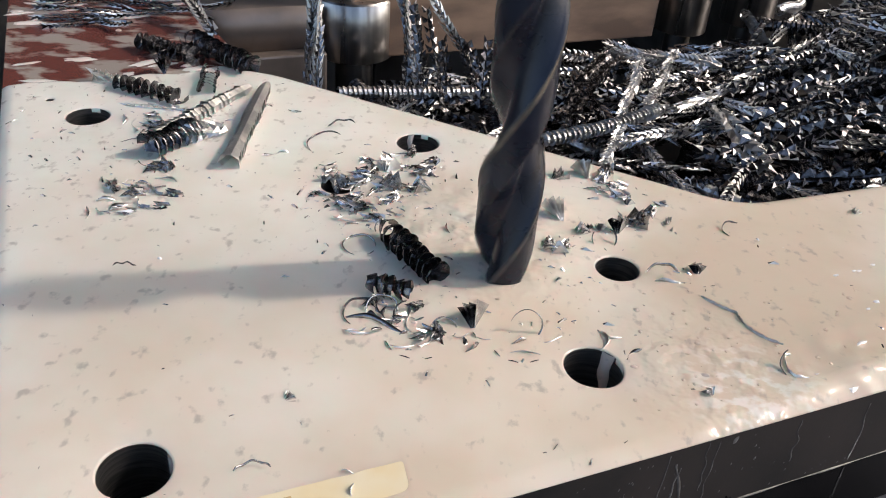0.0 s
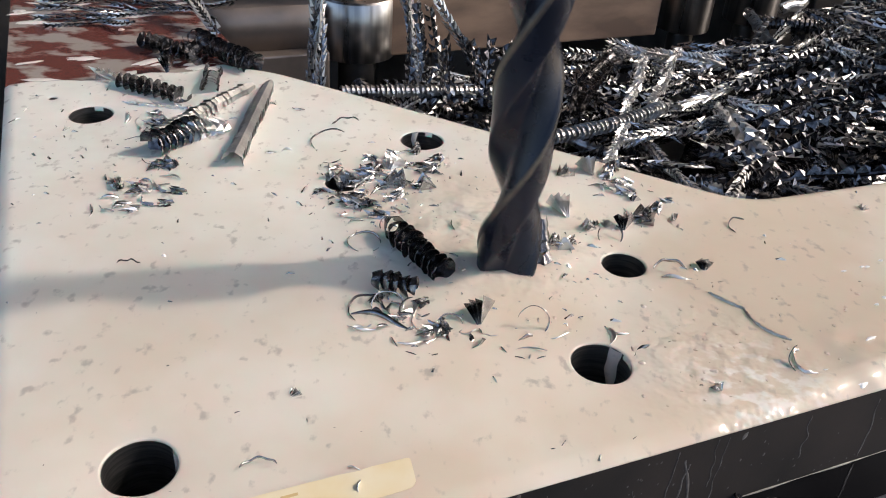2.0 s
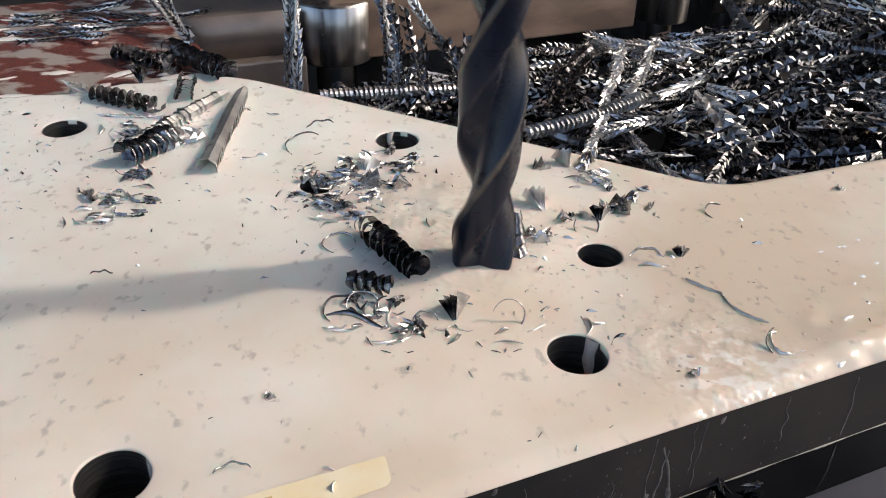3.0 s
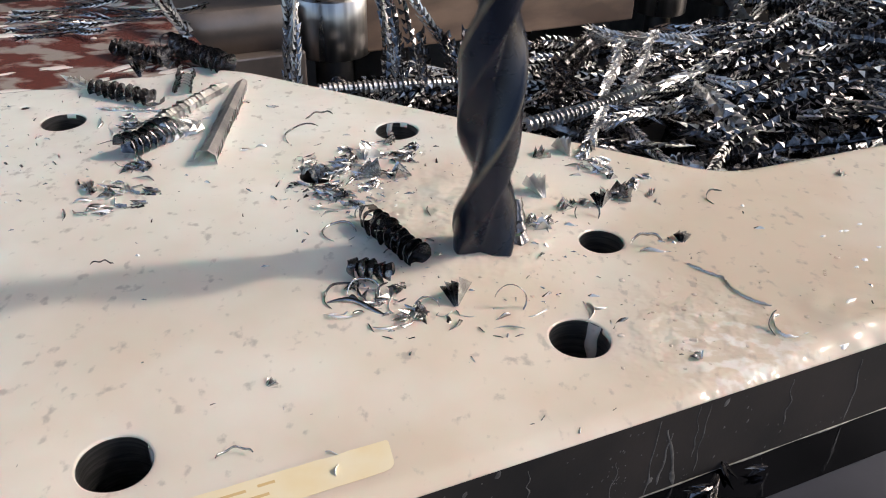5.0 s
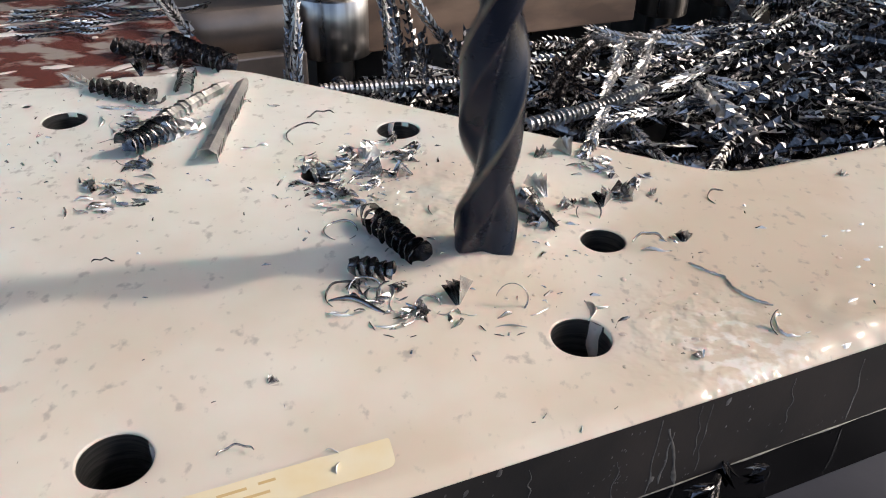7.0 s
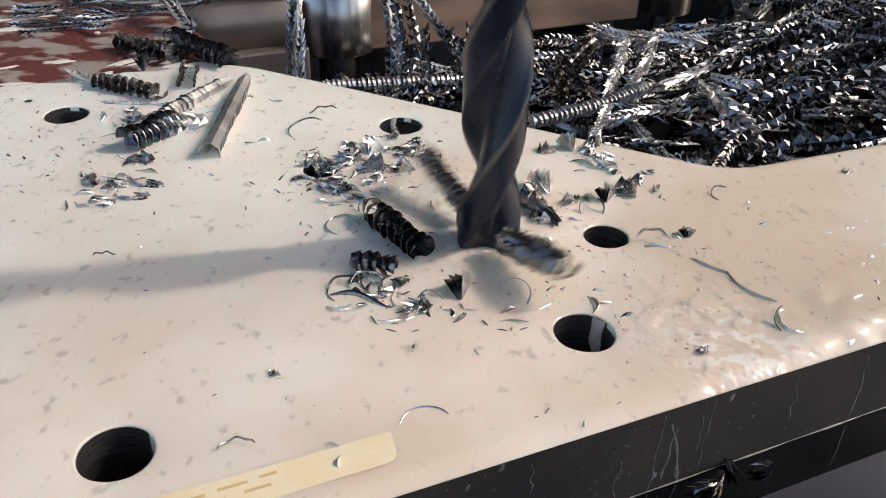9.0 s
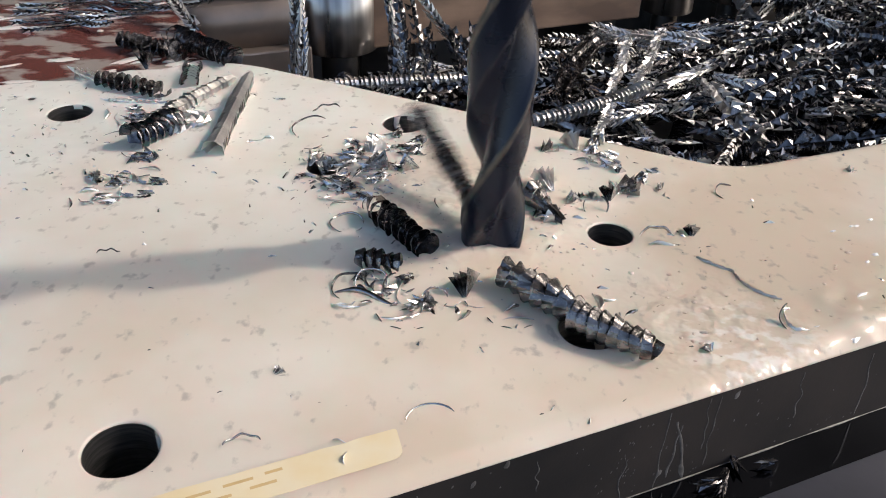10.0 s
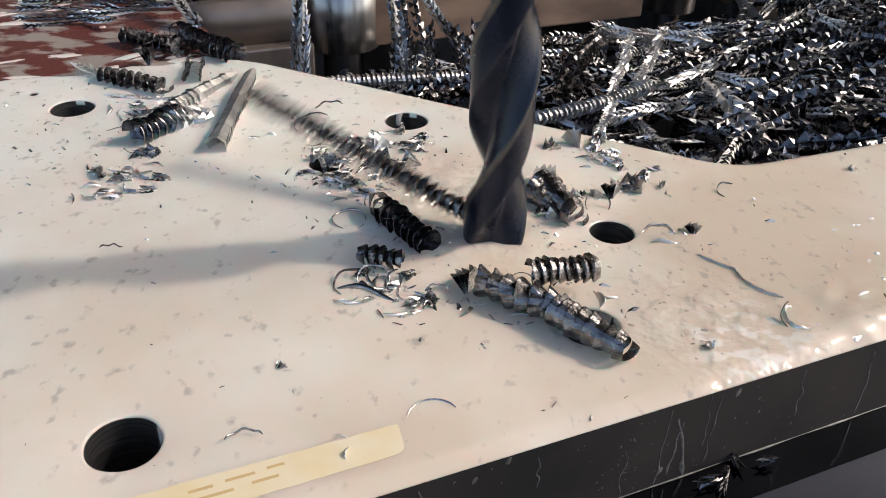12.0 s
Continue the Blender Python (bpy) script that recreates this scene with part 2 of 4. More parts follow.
def build_film():
    """The sheet of milky coolant, bulging over its edges by surface tension."""
    edge = resample(rounded([uv(-0.0602, 0.1741), uv(0.9502, 0.1741), uv(0.9502, 0.2901), (0.275, 0.4797), (0.1720, 0.4377), (-0.1319, 0.5802), (-0.1480, 0.5836), uv(0.082, 0.612), uv(0.060, 0.598),
                             uv(0.030, 0.606), uv(0.004, 0.596), uv(-0.035, 0.606), uv(-0.0602, 0.602)], [0.004, 0.004, 0.004, 0.0005, 0.022, 0.01, 0.006, 0.01, 0.012, 0.01, 0.01, 0.012, 0.004]), 0.006)
    edge = [(x + 0.0012 * noise.noise((x * 90, y * 90, 3)), y + 0.0012 * noise.noise((x * 90, y * 90, 7))) if -S * x + C * y > 0.588 else (x, y) for x, y in edge]
    bm = bmesh.new()
    outer = []
    for d in (0.0, 0.0003, 0.0008, 0.0015, 0.0024, 0.0036, 0.0052, 0.0068, 0.0085):
        q, ring = d / 0.0085, []
        for (x, y), (px, py) in zip(edge, inset(edge, 1.0)):
            u, v = C * x + S * y, -S * x + C * y
            full = max(0.0, min(1.0, (u - 0.225) / 0.06, (0.70 - u) / 0.15)) if v < 0.1745 else 0.0
            full *= full * (3 - 2 * full)
            w = d * (1 + 1.1 * full)
            ring.append(bm.verts.new((x + (px - x) * w, y + (py - y) * w, 0.0030 * (1 - (1 - q) ** 2) + 0.0001 + 0.0026 * full * math.sin(math.pi * q))))
        outer.append(ring)
    holes = []
    for k, (x, y, r) in enumerate(HOLES):
        if r == 0.0158:
            continue
        rings = []
        wide = 0.0010 if r > 0.004 else 0.001
        for d in (0.0, 0.15, 0.4, 0.7, 1.0):
            rings.append([bm.verts.new((x + (r + 0.0002 + d * wide) * math.cos(a) * (1 + 0.02 * math.sin(2 * a + k)), y + (r + 0.0002 + d * wide) * math.sin(a) * (1 + 0.02 * math.sin(3 * a + k)),
                                        film_top(0.45 + 0.55 * d) + 0.0002)) for a in [2 * math.pi * i / 48 for i in range(48)]])
        holes.append(rings)
    for rings in [outer] + holes:
        for a, b in zip(rings, rings[1:]):
            for k in range(len(a)):
                j = (k + 1) % len(a)
                bm.faces.new((a[k], a[j], b[j], b[k]))
    edges = []
    for ring in [outer[-1]] + [r[-1] for r in holes]:
        for a, b in zip(ring, ring[1:] + ring[:1]):
            edges.append(bm.edges.get((a, b)) or bm.edges.new((a, b)))
    bmesh.ops.triangle_fill(bm, use_beauty=True, edges=edges, normal=(0, 0, 1))
    # skirt down to the plate
    for rings in [outer] + holes:
        a = rings[0]
        b = [bm.verts.new((v.co.x, v.co.y, -0.0004)) for v in a]
        for k in range(len(a)):
            j = (k + 1) % len(a)
            bm.faces.new((b[k], b[j], a[j], a[k]))
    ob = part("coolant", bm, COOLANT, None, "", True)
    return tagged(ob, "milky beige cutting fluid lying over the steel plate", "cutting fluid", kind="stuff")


def build_puddles():
    """Blots of coolant on the bare red primer."""
    rng = random.Random(5)
    verts, faces = [], []
    for k in range(34):
        u, v = rng.uniform(-0.055, 0.078), 0.608 + 0.21 * (rng.random() ** 1.5 if k < 12 else 0.45 + 0.55 * rng.random())
        x, y = uv(u, v)
        a, b, turn, n = rng.uniform(0.002, 0.014), rng.uniform(0.002, 0.006), rng.uniform(0, 0.9), 18
        first = len(verts)
        verts.append((x, y, 0.0009))
        for s, z in ((0.75, 0.0008), (1.0, 0.0002)):
            for i in range(n):
                t = 2 * math.pi * i / n
                q = s * (1 + 0.55 * noise.noise((math.cos(t) * 1.4 + k * 7, math.sin(t) * 1.4, k)))
                px, py = a * q * math.cos(t), b * q * math.sin(t)
                verts.append((x + px * math.cos(turn) - py * math.sin(turn), y + px * math.sin(turn) + py * math.cos(turn), z))
        for i in range(n):
            j = (i + 1) % n
            faces += [(first, first + 1 + i, first + 1 + j), (first + 1 + i, first + 1 + n + i, first + 1 + n + j, first + 1 + j)]
    ob = new("coolant_blots", mesh_from("coolant_blots", verts, faces, [COOLANT], True))
    return tagged(ob, "thin milky coolant blots on red primer", "cutting fluid", kind="stuff")


def build_drips():
    """Runs and splashes of coolant down the plate's near flank."""
    def on_flank(u, z, out):
        x, y = uv(u, 0.1743 - out)
        return (x, y, z)
    runs = [(0.1845, -0.003, 0.1832, -0.0435, 0.0006), (0.1885, -0.009, 0.1980, -0.0440, 0.0013), (0.1916, -0.012, 0.1890, -0.0400, 0.0008), (0.2031, -0.002, 0.2044, -0.0300, 0.0003), (0.2085, -0.003, 0.2075, -0.0400, 0.0003),
            (0.1660, -0.018, 0.1671, -0.0435, 0.0004), (0.1265, -0.006, 0.1275, -0.0220, 0.0004), (0.0800, -0.004, 0.0812, -0.0250, 0.0004), (0.2510, -0.004, 0.2530, -0.0300, 0.0004), (0.2900, -0.006, 0.2920, -0.0420, 0.0006)]
    for k, (u0, z0, u1, z1, w) in enumerate(runs):
        bm, rings, n = bmesh.new(), [], 22
        for i in range(n):
            s = i / (n - 1)
            u = u0 + (u1 - u0) * s + 0.0032 * noise.noise((k * 3.7, s * 3.0, 1)) * math.sin(math.pi * s)
            ww = w * (0.55 + 0.9 * noise.noise((s * 4, k, 1)) + 0.6 * s * s)
            ww = max(0.00015, ww) * min(1.0, 6 * (1 - s) + 0.25)
            rings.append([bm.verts.new(on_flank(u + ww * a, z0 + (z1 - z0) * s, d)) for a, d in ((-1, -0.0001), (-0.5, 0.00015), (0.5, 0.00015), (1, -0.0001))])
        for a, b in zip(rings, rings[1:]):
            for i in range(3):
                bm.faces.new((a[i], a[i + 1], b[i + 1], b[i]))
        tagged(part("coolant_run", bm, DRIP, None, "", True), "dried milky coolant run on dark steel flank", "cutting fluid", "coolant runs")
    rng = random.Random(9)
    verts, faces = [], []
    spots = [(0.2163, -0.0047, 0.0016), (0.1850, -0.0360, 0.0016), (0.1012, -0.0073, 0.0013), (0.1141, -0.0026, 0.0014), (0.2310, -0.0200, 0.0007)]
    spots += [(rng.uniform(0.05, 0.30), rng.uniform(-0.042, -0.003), rng.uniform(0.0002, 0.0006)) for _ in range(60)]
    spots += [(rng.gauss(0.166, 0.008), rng.uniform(-0.036, -0.012), rng.uniform(0.0002, 0.0005)) for _ in range(24)]
    for k, (u, z, r) in enumerate(spots):
        n, first = 12, len(verts)
        verts.append(on_flank(u, z, 0.0004))
        for i in range(n):
            t = 2 * math.pi * i / n
            q = r * (1 + 0.5 * noise.noise((math.cos(t) + k * 5, math.sin(t), k)))
            verts.append(on_flank(u + 0.75 * q * math.cos(t) + 0.3 * q * math.sin(t), z + 1.25 * q * math.sin(t), 0.0001))
        faces += [(first, first + 1 + i, first + 1 + (i + 1) % n) for i in range(n)]
    tagged(new("coolant_splashes", mesh_from("coolant_splashes", verts, faces, [DRIP], True)), "dried milky coolant splashes on the dark flank", "cutting fluid", kind="stuff")


def build_setting():
    def slab(name, u0, v0, z0, u1, v1, z1, mat, label, bevel=0.002):
        ob = part(name, box(u0, v0, z0, u1, v1, z1, bevel), mat)
        ob.matrix_world = pose(0, 0, 0, 0, 0, 24.6)
        return tagged(ob, label, kind="structure")
    slab("machine_table", -0.5, -0.45, -0.16, 1.3, 0.30, BASE, TABLE, "dark wet glossy machine table")
    # grey-blue of this slab stands in for the sky reflected in the table
    slab("table_sky_sheen", -0.5, -0.45, BASE + 0.0002, 1.3, 0.1535, BASE + 0.0015, SKY_SHEEN, "slab coloured grey-blue for sky reflected in the machine table", 0.0005)
    slab("chip_tray", -0.5, 0.302, -0.20, 1.3, 1.5, -0.16, DARK, "dark chip tray behind the work")
    slab("pedestal", -0.45, -0.40, -0.95, 1.25, 1.45, -0.202, DARK, "dark machine pedestal")
    f = part("floor", box(-6, -6, -1.05, 6, 6, -0.951), CONCRETE)
    tagged(f, "grey concrete workshop floor", kind="structure")
    # shop walls and roof added unseen to block sky; open front and sunny side
    for name, b, label in (("unseen_wall_north", (-3.2, 3.0, -0.95, 4.0, 3.2, 4.0), "unseen dark wall added to block sky light"), ("unseen_wall_west", (-3.2, 1.0, -0.95, -3.0, 2.998, 4.0), "unseen dark wall added to block sky light"),
                           ("unseen_roof", (-3.2, -1.5, 4.002, 3.0, 3.2, 4.2), "unseen dark sheet overhead, added to block the sky")):
        tagged(part(name, box(*b), WALL), label, kind="structure")
    for u, v in ((0.0, 0.62), (0.06, 0.40)):
        b = part("parallel_block", box(-0.025, -0.025, -0.16, 0.025, 0.025, BASE, 0.002), DARK)
        b.matrix_world = pose(*uv(u, v), 0, 0, 0, 24.6)
        tagged(b, "dark steel packing block under the plate", "steel block", "packing blocks")
    # bead of coolant where the plate meets the table
    rng = random.Random(2)
    bm, rings = bmesh.new(), []
    for k in range(120):
        u, r = -0.05 + k * 0.0075, 0.0003 + 0.0003 * noise.noise((k * 0.35, 2, 1))
        rings.append([bm.verts.new((*uv(u, 0.1743 - r * 1.6 * math.cos(a)), BASE + r * math.sin(a))) for a in (0, 0.5, 1.0, 1.57)])
    for a, b in zip(rings, rings[1:]):
        for i in range(3):
            bm.faces.new((a[i], a[i + 1], b[i + 1], b[i]))
    tagged(part("coolant_bead", bm, DRIP, None, "", True), "thin bead of milky coolant along the plate foot", "cutting fluid", kind="stuff")


def smooth_sides(ob):
    for f in ob.data.polygons:
        f.use_smooth = abs(f.normal.z) < 0.05


def build_fixtures():
    def spacer(x, y, z0, z1, r, label):
        root = tagged(new("turned_spacer"), label, "steel spacer")
        smooth_sides(part("barrel", lathe([(r * 0.36, z1 - 0.02), (r * 0.36, z1 - 0.0012), (r * 0.42, z1), (r - 0.0016, z1), (r, z1 - 0.0016), (r, z0 + 0.001), (r - 0.001, z0)], 64), TURNED, root))
        smooth_sides(part("foot", lathe([(0.004, -0.16), (r * 0.5, -0.159), (r * 0.5, z0 - 0.004), (r * 0.42, z0 + 0.002)], 40), DARK, root, "dark narrower foot"))
        root.matrix_world = pose(x, y, 0)
        return root
    spacer(-0.1020, 0.7900, -0.0540, 0.0030, 0.0370, "bright turned steel spacer with a bored top")
    spacer(0.2445, 0.9410, -0.052, 0.19, 0.0290, "bright turned steel post beside the clamp bar")
    spacer(0.3320, 0.9900, -0.052, 0.19, 0.0300, "bright turned steel post before the machine column")
    # stop block with a rounded end, on a ledge
    root = tagged(new("stop_block"), "dark steel stop block with a rounded end, on a ledge", "steel block")
    bm = bmesh.new()
    loop = rounded([uv(0.089, 0.742), uv(0.188, 0.742), uv(0.188, 0.86), uv(0.089, 0.86)], [0.028, 0.003, 0.003, 0.02], 12)
    a, b = filled(bm, [loop], 0.0), filled(bm, [loop], -0.040)
    for k in range(len(loop)):
        j = (k + 1) % len(loop)
        bm.faces.new((b[0][k], b[0][j], a[0][j], a[0][k]))
    smooth_sides(part("block", bm, STOP, root))
    ledge = part("ledge", box(0.112, 0.728, -0.16, 0.2, 0.87, -0.0405, 0.002), STOP, root, "dull steel ledge")
    ledge.matrix_world = pose(0, 0, 0, 0, 0, 24.6)
    # long steel bar across the back; warm reflected light is put into its brown
    root = tagged(new("clamp_bar"), "long brown steel clamp bar carried on blocks", "steel bar")
    root.matrix_world = pose(0, 0, 0, 0, 0, 24.6)
    part("bar", box(0.225, 0.735, -0.052, 0.566, 0.83, 0.19, 0.002), BROWN, root)
    part("support", box(0.26, 0.77, -0.16, 0.32, 0.82, -0.0525, 0.002), DARK, root, "dark support block")
    part("support", box(0.48, 0.77, -0.16, 0.54, 0.82, -0.0525, 0.002), DARK, root, "dark support block")
    root = tagged(new("machine_column"), "dark grey machine column behind the chips", "machine")
    root.matrix_world = pose(0, 0, 0, 0, 0, 24.6)
    part("casting", box(0.72, 0.76, -0.16, 1.25, 1.0, 0.6, 0.008), DARK, root)
    part("cover_plate", box(0.80, 0.752, -0.10, 1.2, 0.7595, 0.5, 0.002), DARK, root, "bolted cover plate")


def build_strip():
    root = tagged(new("paper_strip"), "yellow paper strip with faded print, wet in coolant", "label")
    bm = bmesh.new()
    loop = resample(rounded([uv(-0.052, 0.1850), uv(0.0800, 0.1862), uv(0.0823, 0.2000), uv(-0.052, 0.2006)], [0.002, 0.004, 0.002, 0.002], 5), 0.006)
    loop = [(x + 0.0004 * noise.noise((x * 200, y * 200, 1)), y + 0.0004 * noise.noise((x * 200, y * 200, 5))) for x, y in loop]
    a, b = filled(bm, [loop], 0.00325), filled(bm, [loop], 0.0026)
    for k in range(len(loop)):
        j = (k + 1) % len(loop)
        bm.faces.new((b[0][k], b[0][j], a[0][j], a[0][k]))
    part("paper", bm, TAPE, root)
    for u, v, w in ((0.008, 0.1955, 0.008), (0.020, 0.1960, 0.010), (0.034, 0.1965, 0.006), (0.010, 0.1915, 0.012), (0.028, 0.1920, 0.009), (-0.01, 0.1950, 0.010)):
        bar = part("print_bar", box(0, -0.0006, 0.00326, w, 0.0006, 0.00334), PRINT, root, "faded unreadable print")
        bar.matrix_world = pose(*uv(u, v), 0, 0, 0, 24.6)


build_plate()
build_film()
build_puddles()
build_drips()
build_setting()
build_fixtures()
build_strip()


def build_droplets():
    """Drops and bubbles standing on the fluid, thickest where the jet splashes."""
    rng = random.Random(41)
    verts, faces = [], []
    for k in range(110):
        if k < 60:
            x, y = rng.gauss(0.125, 0.035), rng.gauss(0.290, 0.026)
        elif k < 98:
            x, y = rng.gauss(0.06, 0.03), rng.gauss(0.33, 0.03)
        else:
            x, y = rng.uniform(0.19, 0.26), rng.uniform(0.31, 0.36)
        if -S * x + C * y < 0.182 or any((x - a) ** 2 + (y - b) ** 2 < (r + 0.004) ** 2 for a, b, r in HOLES):
            continue
        r = rng.uniform(0.0004, 0.0011) if rng.random() < 0.85 else rng.uniform(0.0011, 0.0017)
        squash, n, first = rng.uniform(0.75, 1.25), 14, len(verts)
        verts.append((x, y, 0.0030 + r * 0.42))
        for s, h in ((0.4, 0.36), (0.75, 0.19), (1.0, -0.05)):
            for i in range(n):
                a = 2 * math.pi * i / n
                verts.append((x + r * s * math.cos(a) * squash, y + r * s * math.sin(a) / squash, 0.0030 + r * h))
        for i in range(n):
            j = (i + 1) % n
            faces.append((first, first + 1 + i, first + 1 + j))
            for q in (0, 1):
                o = first + 1 + q * n
                faces.append((o + i, o + n + i, o + n + j, o + j))
    ob = new("coolant_drops", mesh_from("coolant_drops", verts, faces, [COOLANT], True))
    tagged(ob, "small drops and bubbles of milky coolant", "cutting fluid", kind="stuff")


def build_dribbles():
    """Fluid running over the rim and down inside the bores."""
    for hx, hy, hr, a0, w0, depth in ((0.0685, 0.2780, 0.0130, 52, 15, 0.036), (-0.0213, 0.4823, 0.0131, 112, 10, 0.022), (-0.1023, 0.2021, 0.0130, 40, 9, 0.020)):
        bm, rings, n = bmesh.new(), [], 14
        for i in range(n):
            s = i / (n - 1)
            w = w0 * (1 - 0.6 * s) * (1 + 0.4 * noise.noise((s * 4, a0, 2)))
            mid = a0 + 8 * noise.noise((s * 2, a0, 5))
            rings.append([bm.verts.new((hx + (hr - q) * math.cos(radians(mid + w * f)), hy + (hr - q) * math.sin(radians(mid + w * f)), 0.0024 - depth * s)) for f, q in ((-1, -0.0001), (-0.6, 0.0006), (0, 0.0010), (0.6, 0.0006), (1, -0.0001))])
        for a, b in zip(rings, rings[1:]):
            for i in range(4):
                bm.faces.new((a[i], a[i + 1], b[i + 1], b[i]))
        tagged(part("coolant_dribble", bm, COOLANT, None, "", True), "milky coolant dribbling down inside a bored hole", "cutting fluid", "coolant dribbles")


def build_glare():
    """White patches standing in for glare where the fluid runs off over the near edge."""
    rng = random.Random(15)
    verts, faces = [], []
    spots = [(rng.gauss(0.275, 0.025), 0.178 + abs(rng.gauss(0, 0.014)), rng.uniform(0.0012, 0.0045), rng.uniform(0.0008, 0.0022)) for _ in range(5)]
    spots += [(0.285 + 0.016 * i, 0.1780 + 0.002 * rng.random(), 0.009, 0.0011) for i in range(8)]
    spots += [(rng.uniform(0.33, 0.37), rng.uniform(0.215, 0.25), 0.0016, 0.0009) for _ in range(6)]
    for k, (u, v, a, b) in enumerate(spots):
        n, first = 20, len(verts)
        x, y = uv(u, v)
        if any((x - p) ** 2 + (y - q) ** 2 < (r + 0.006) ** 2 for p, q, r in HOLES):
            continue
        lift = 0.0031 - 0.0030 * max(0.0, 1 - (v - 0.1741) / 0.0085) ** 2
        verts.append((x, y, lift + 0.0006))
        for s, z in ((0.7, 0.0004), (1.0, -0.0003)):
            for i in range(n):
                t = 2 * math.pi * i / n
                q = s * (1 + 0.7 * noise.noise((math.cos(t) * 1.7 + k * 7, math.sin(t) * 1.7, k)))
                px, py = a * q * math.cos(t), b * q * math.sin(t)
                verts.append((x + px * C - py * S, y + px * S + py * C, lift + z))
        for i in range(n):
            j = (i + 1) % n
            faces += [(first, first + 1 + i, first + 1 + j), (first + 1 + i, first + 1 + n + i, first + 1 + n + j, first + 1 + j)]
    tagged(new("coolant_glare", mesh_from("coolant_glare", verts, faces, [GLARE], True)), "white patches painted as glare on the coolant near the plate edge", "cutting fluid", kind="stuff")


build_droplets()
build_dribbles()
build_glare()
# ---- the twist drill ----
LEAD = 0.157


def drill_section(n=96):
    """Polar section: two lands with raised margins, two flutes."""
    pts = []
    for k in range(n):
        a = 360.0 * k / n
        h = a % 180
        if h < 11:
            r = 1.0
        elif h < 70:
            r = 0.955
        else:
            s = (h - 70) / 110
            r = 0.955 - 0.60 * math.sin(math.pi * s ** 0.8) ** 0.8
        pts.append((radians(a), r, h < 11))
    return pts


def build_drill():
    root = tagged(new("twist_drill"), "dark wet twist drill turning in the steel plate", "drill bit")
    sec, n, top = drill_section(), 96, 0.36
    verts, faces, which = [], [], []
    levels = [0.0] + [top * i / 110 for i in range(1, 111)]
    for z in levels:
        for a, r, m in sec:
            q = a + 2 * math.pi * z / LEAD
            verts.append((DRILL_R * r * math.cos(q), DRILL_R * r * math.sin(q), z))
    for i in range(len(levels) - 1):
        for k in range(n):
            j = (k + 1) % n
            faces.append((i * n + k, i * n + j, (i + 1) * n + j, (i + 1) * n + k))
            which.append(1 if sec[k][2] else 0)
    tip = len(verts)
    verts.append((0, 0, -DRILL_R * 0.55))
    for k in range(n):
        faces.append((tip, (k + 1) % n, k))
        which.append(0)
    body = new("fluted_body", mesh_from("fluted_body", verts, faces, [DRILL, LAND], True, which))
    body.parent = root
    part("shank", lathe([(DRILL_R * 0.6, top - 0.004), (DRILL_R * 0.98, top), (DRILL_R * 0.98, top + 0.05), (DRILL_R * 0.6, top + 0.052)]), DRILL, root, smooth=False)
    part("chuck", lathe([(0.017, top + 0.03), (0.032, top + 0.036), (0.036, top + 0.05), (0.036, top + 0.14), (0.03, top + 0.145)]), TURNED, root, "bright steel drill chuck")
    return root


DRILL_BIT = build_drill()

# turns of the drill: seconds, degrees
PHASE = [(0.0, 59.0), (0.5, -455.0), (1.0, -1122.0), (5.0, -5451.0), (12.0, -13023.0)]


def drill_angle(t):
    for (t0, a0), (t1, a1) in zip(PHASE, PHASE[1:]):
        if t <= t1:
            return a0 + (a1 - a0) * (t - t0) / (t1 - t0)
    return PHASE[-1][1]
# ---- chips ----
def helix_mesh(name, mat, length, radius, turns, inner=0.45, cone=1.2, jag=0.15, taper=0.0, bend=0.0, wave=0.0, seg=14, thick=0.00025, seed=0):
    """A chip wound into a row of nested cones along x, from x = 0. inner: the inner edge's radius over the outer one's; cone: how far a turn
    leans over its neighbour, in pitches; bend: degrees over the length."""
    rng = random.Random(seed)
    pitch = length / turns
    verts, faces = [], []
    steps = int(turns * seg)
    tooth = [rng.uniform(-1, 1) for _ in range(steps + 2)]
    for k in range(steps + 1):
        a, s = 2 * math.pi * k / seg, k / steps
        body = radius * (1 - taper * s) * (1 + 0.08 * math.sin(s * 9 + seed) + 0.05 * math.sin(s * 31 + seed))
        ro = body * (1 + jag * tooth[k] * 0.6)
        ri = body * inner
        x = s * length + pitch * 0.12 * math.sin(k * 0.7 + seed)
        for r, dx in ((ro, 0.0), (ri, cone * pitch), (ri, cone * pitch + thick), (ro, thick)):
            px, py, pz = x + dx, r * math.cos(a), r * math.sin(a)
            py += wave * radius * math.sin(s * 6 + seed)
            pz += wave * radius * 0.6 * math.sin(s * 4.3 + seed * 2)
            if bend:
                R = length / radians(bend)
                q = px / R
                px, py = (R - py) * math.sin(q), R - (R - py) * math.cos(q)
            verts.append((px, py, pz))
    for k in range(steps):
        o, p = 4 * k, 4 * k + 4
        for i in range(4):
            j = (i + 1) % 4
            faces.append((o + i, o + j, p + j, p + i))
    faces += [(3, 2, 1, 0), (4 * steps, 4 * steps + 1, 4 * steps + 2, 4 * steps + 3)]
    return mesh_from(name, verts, faces, [mat], False)


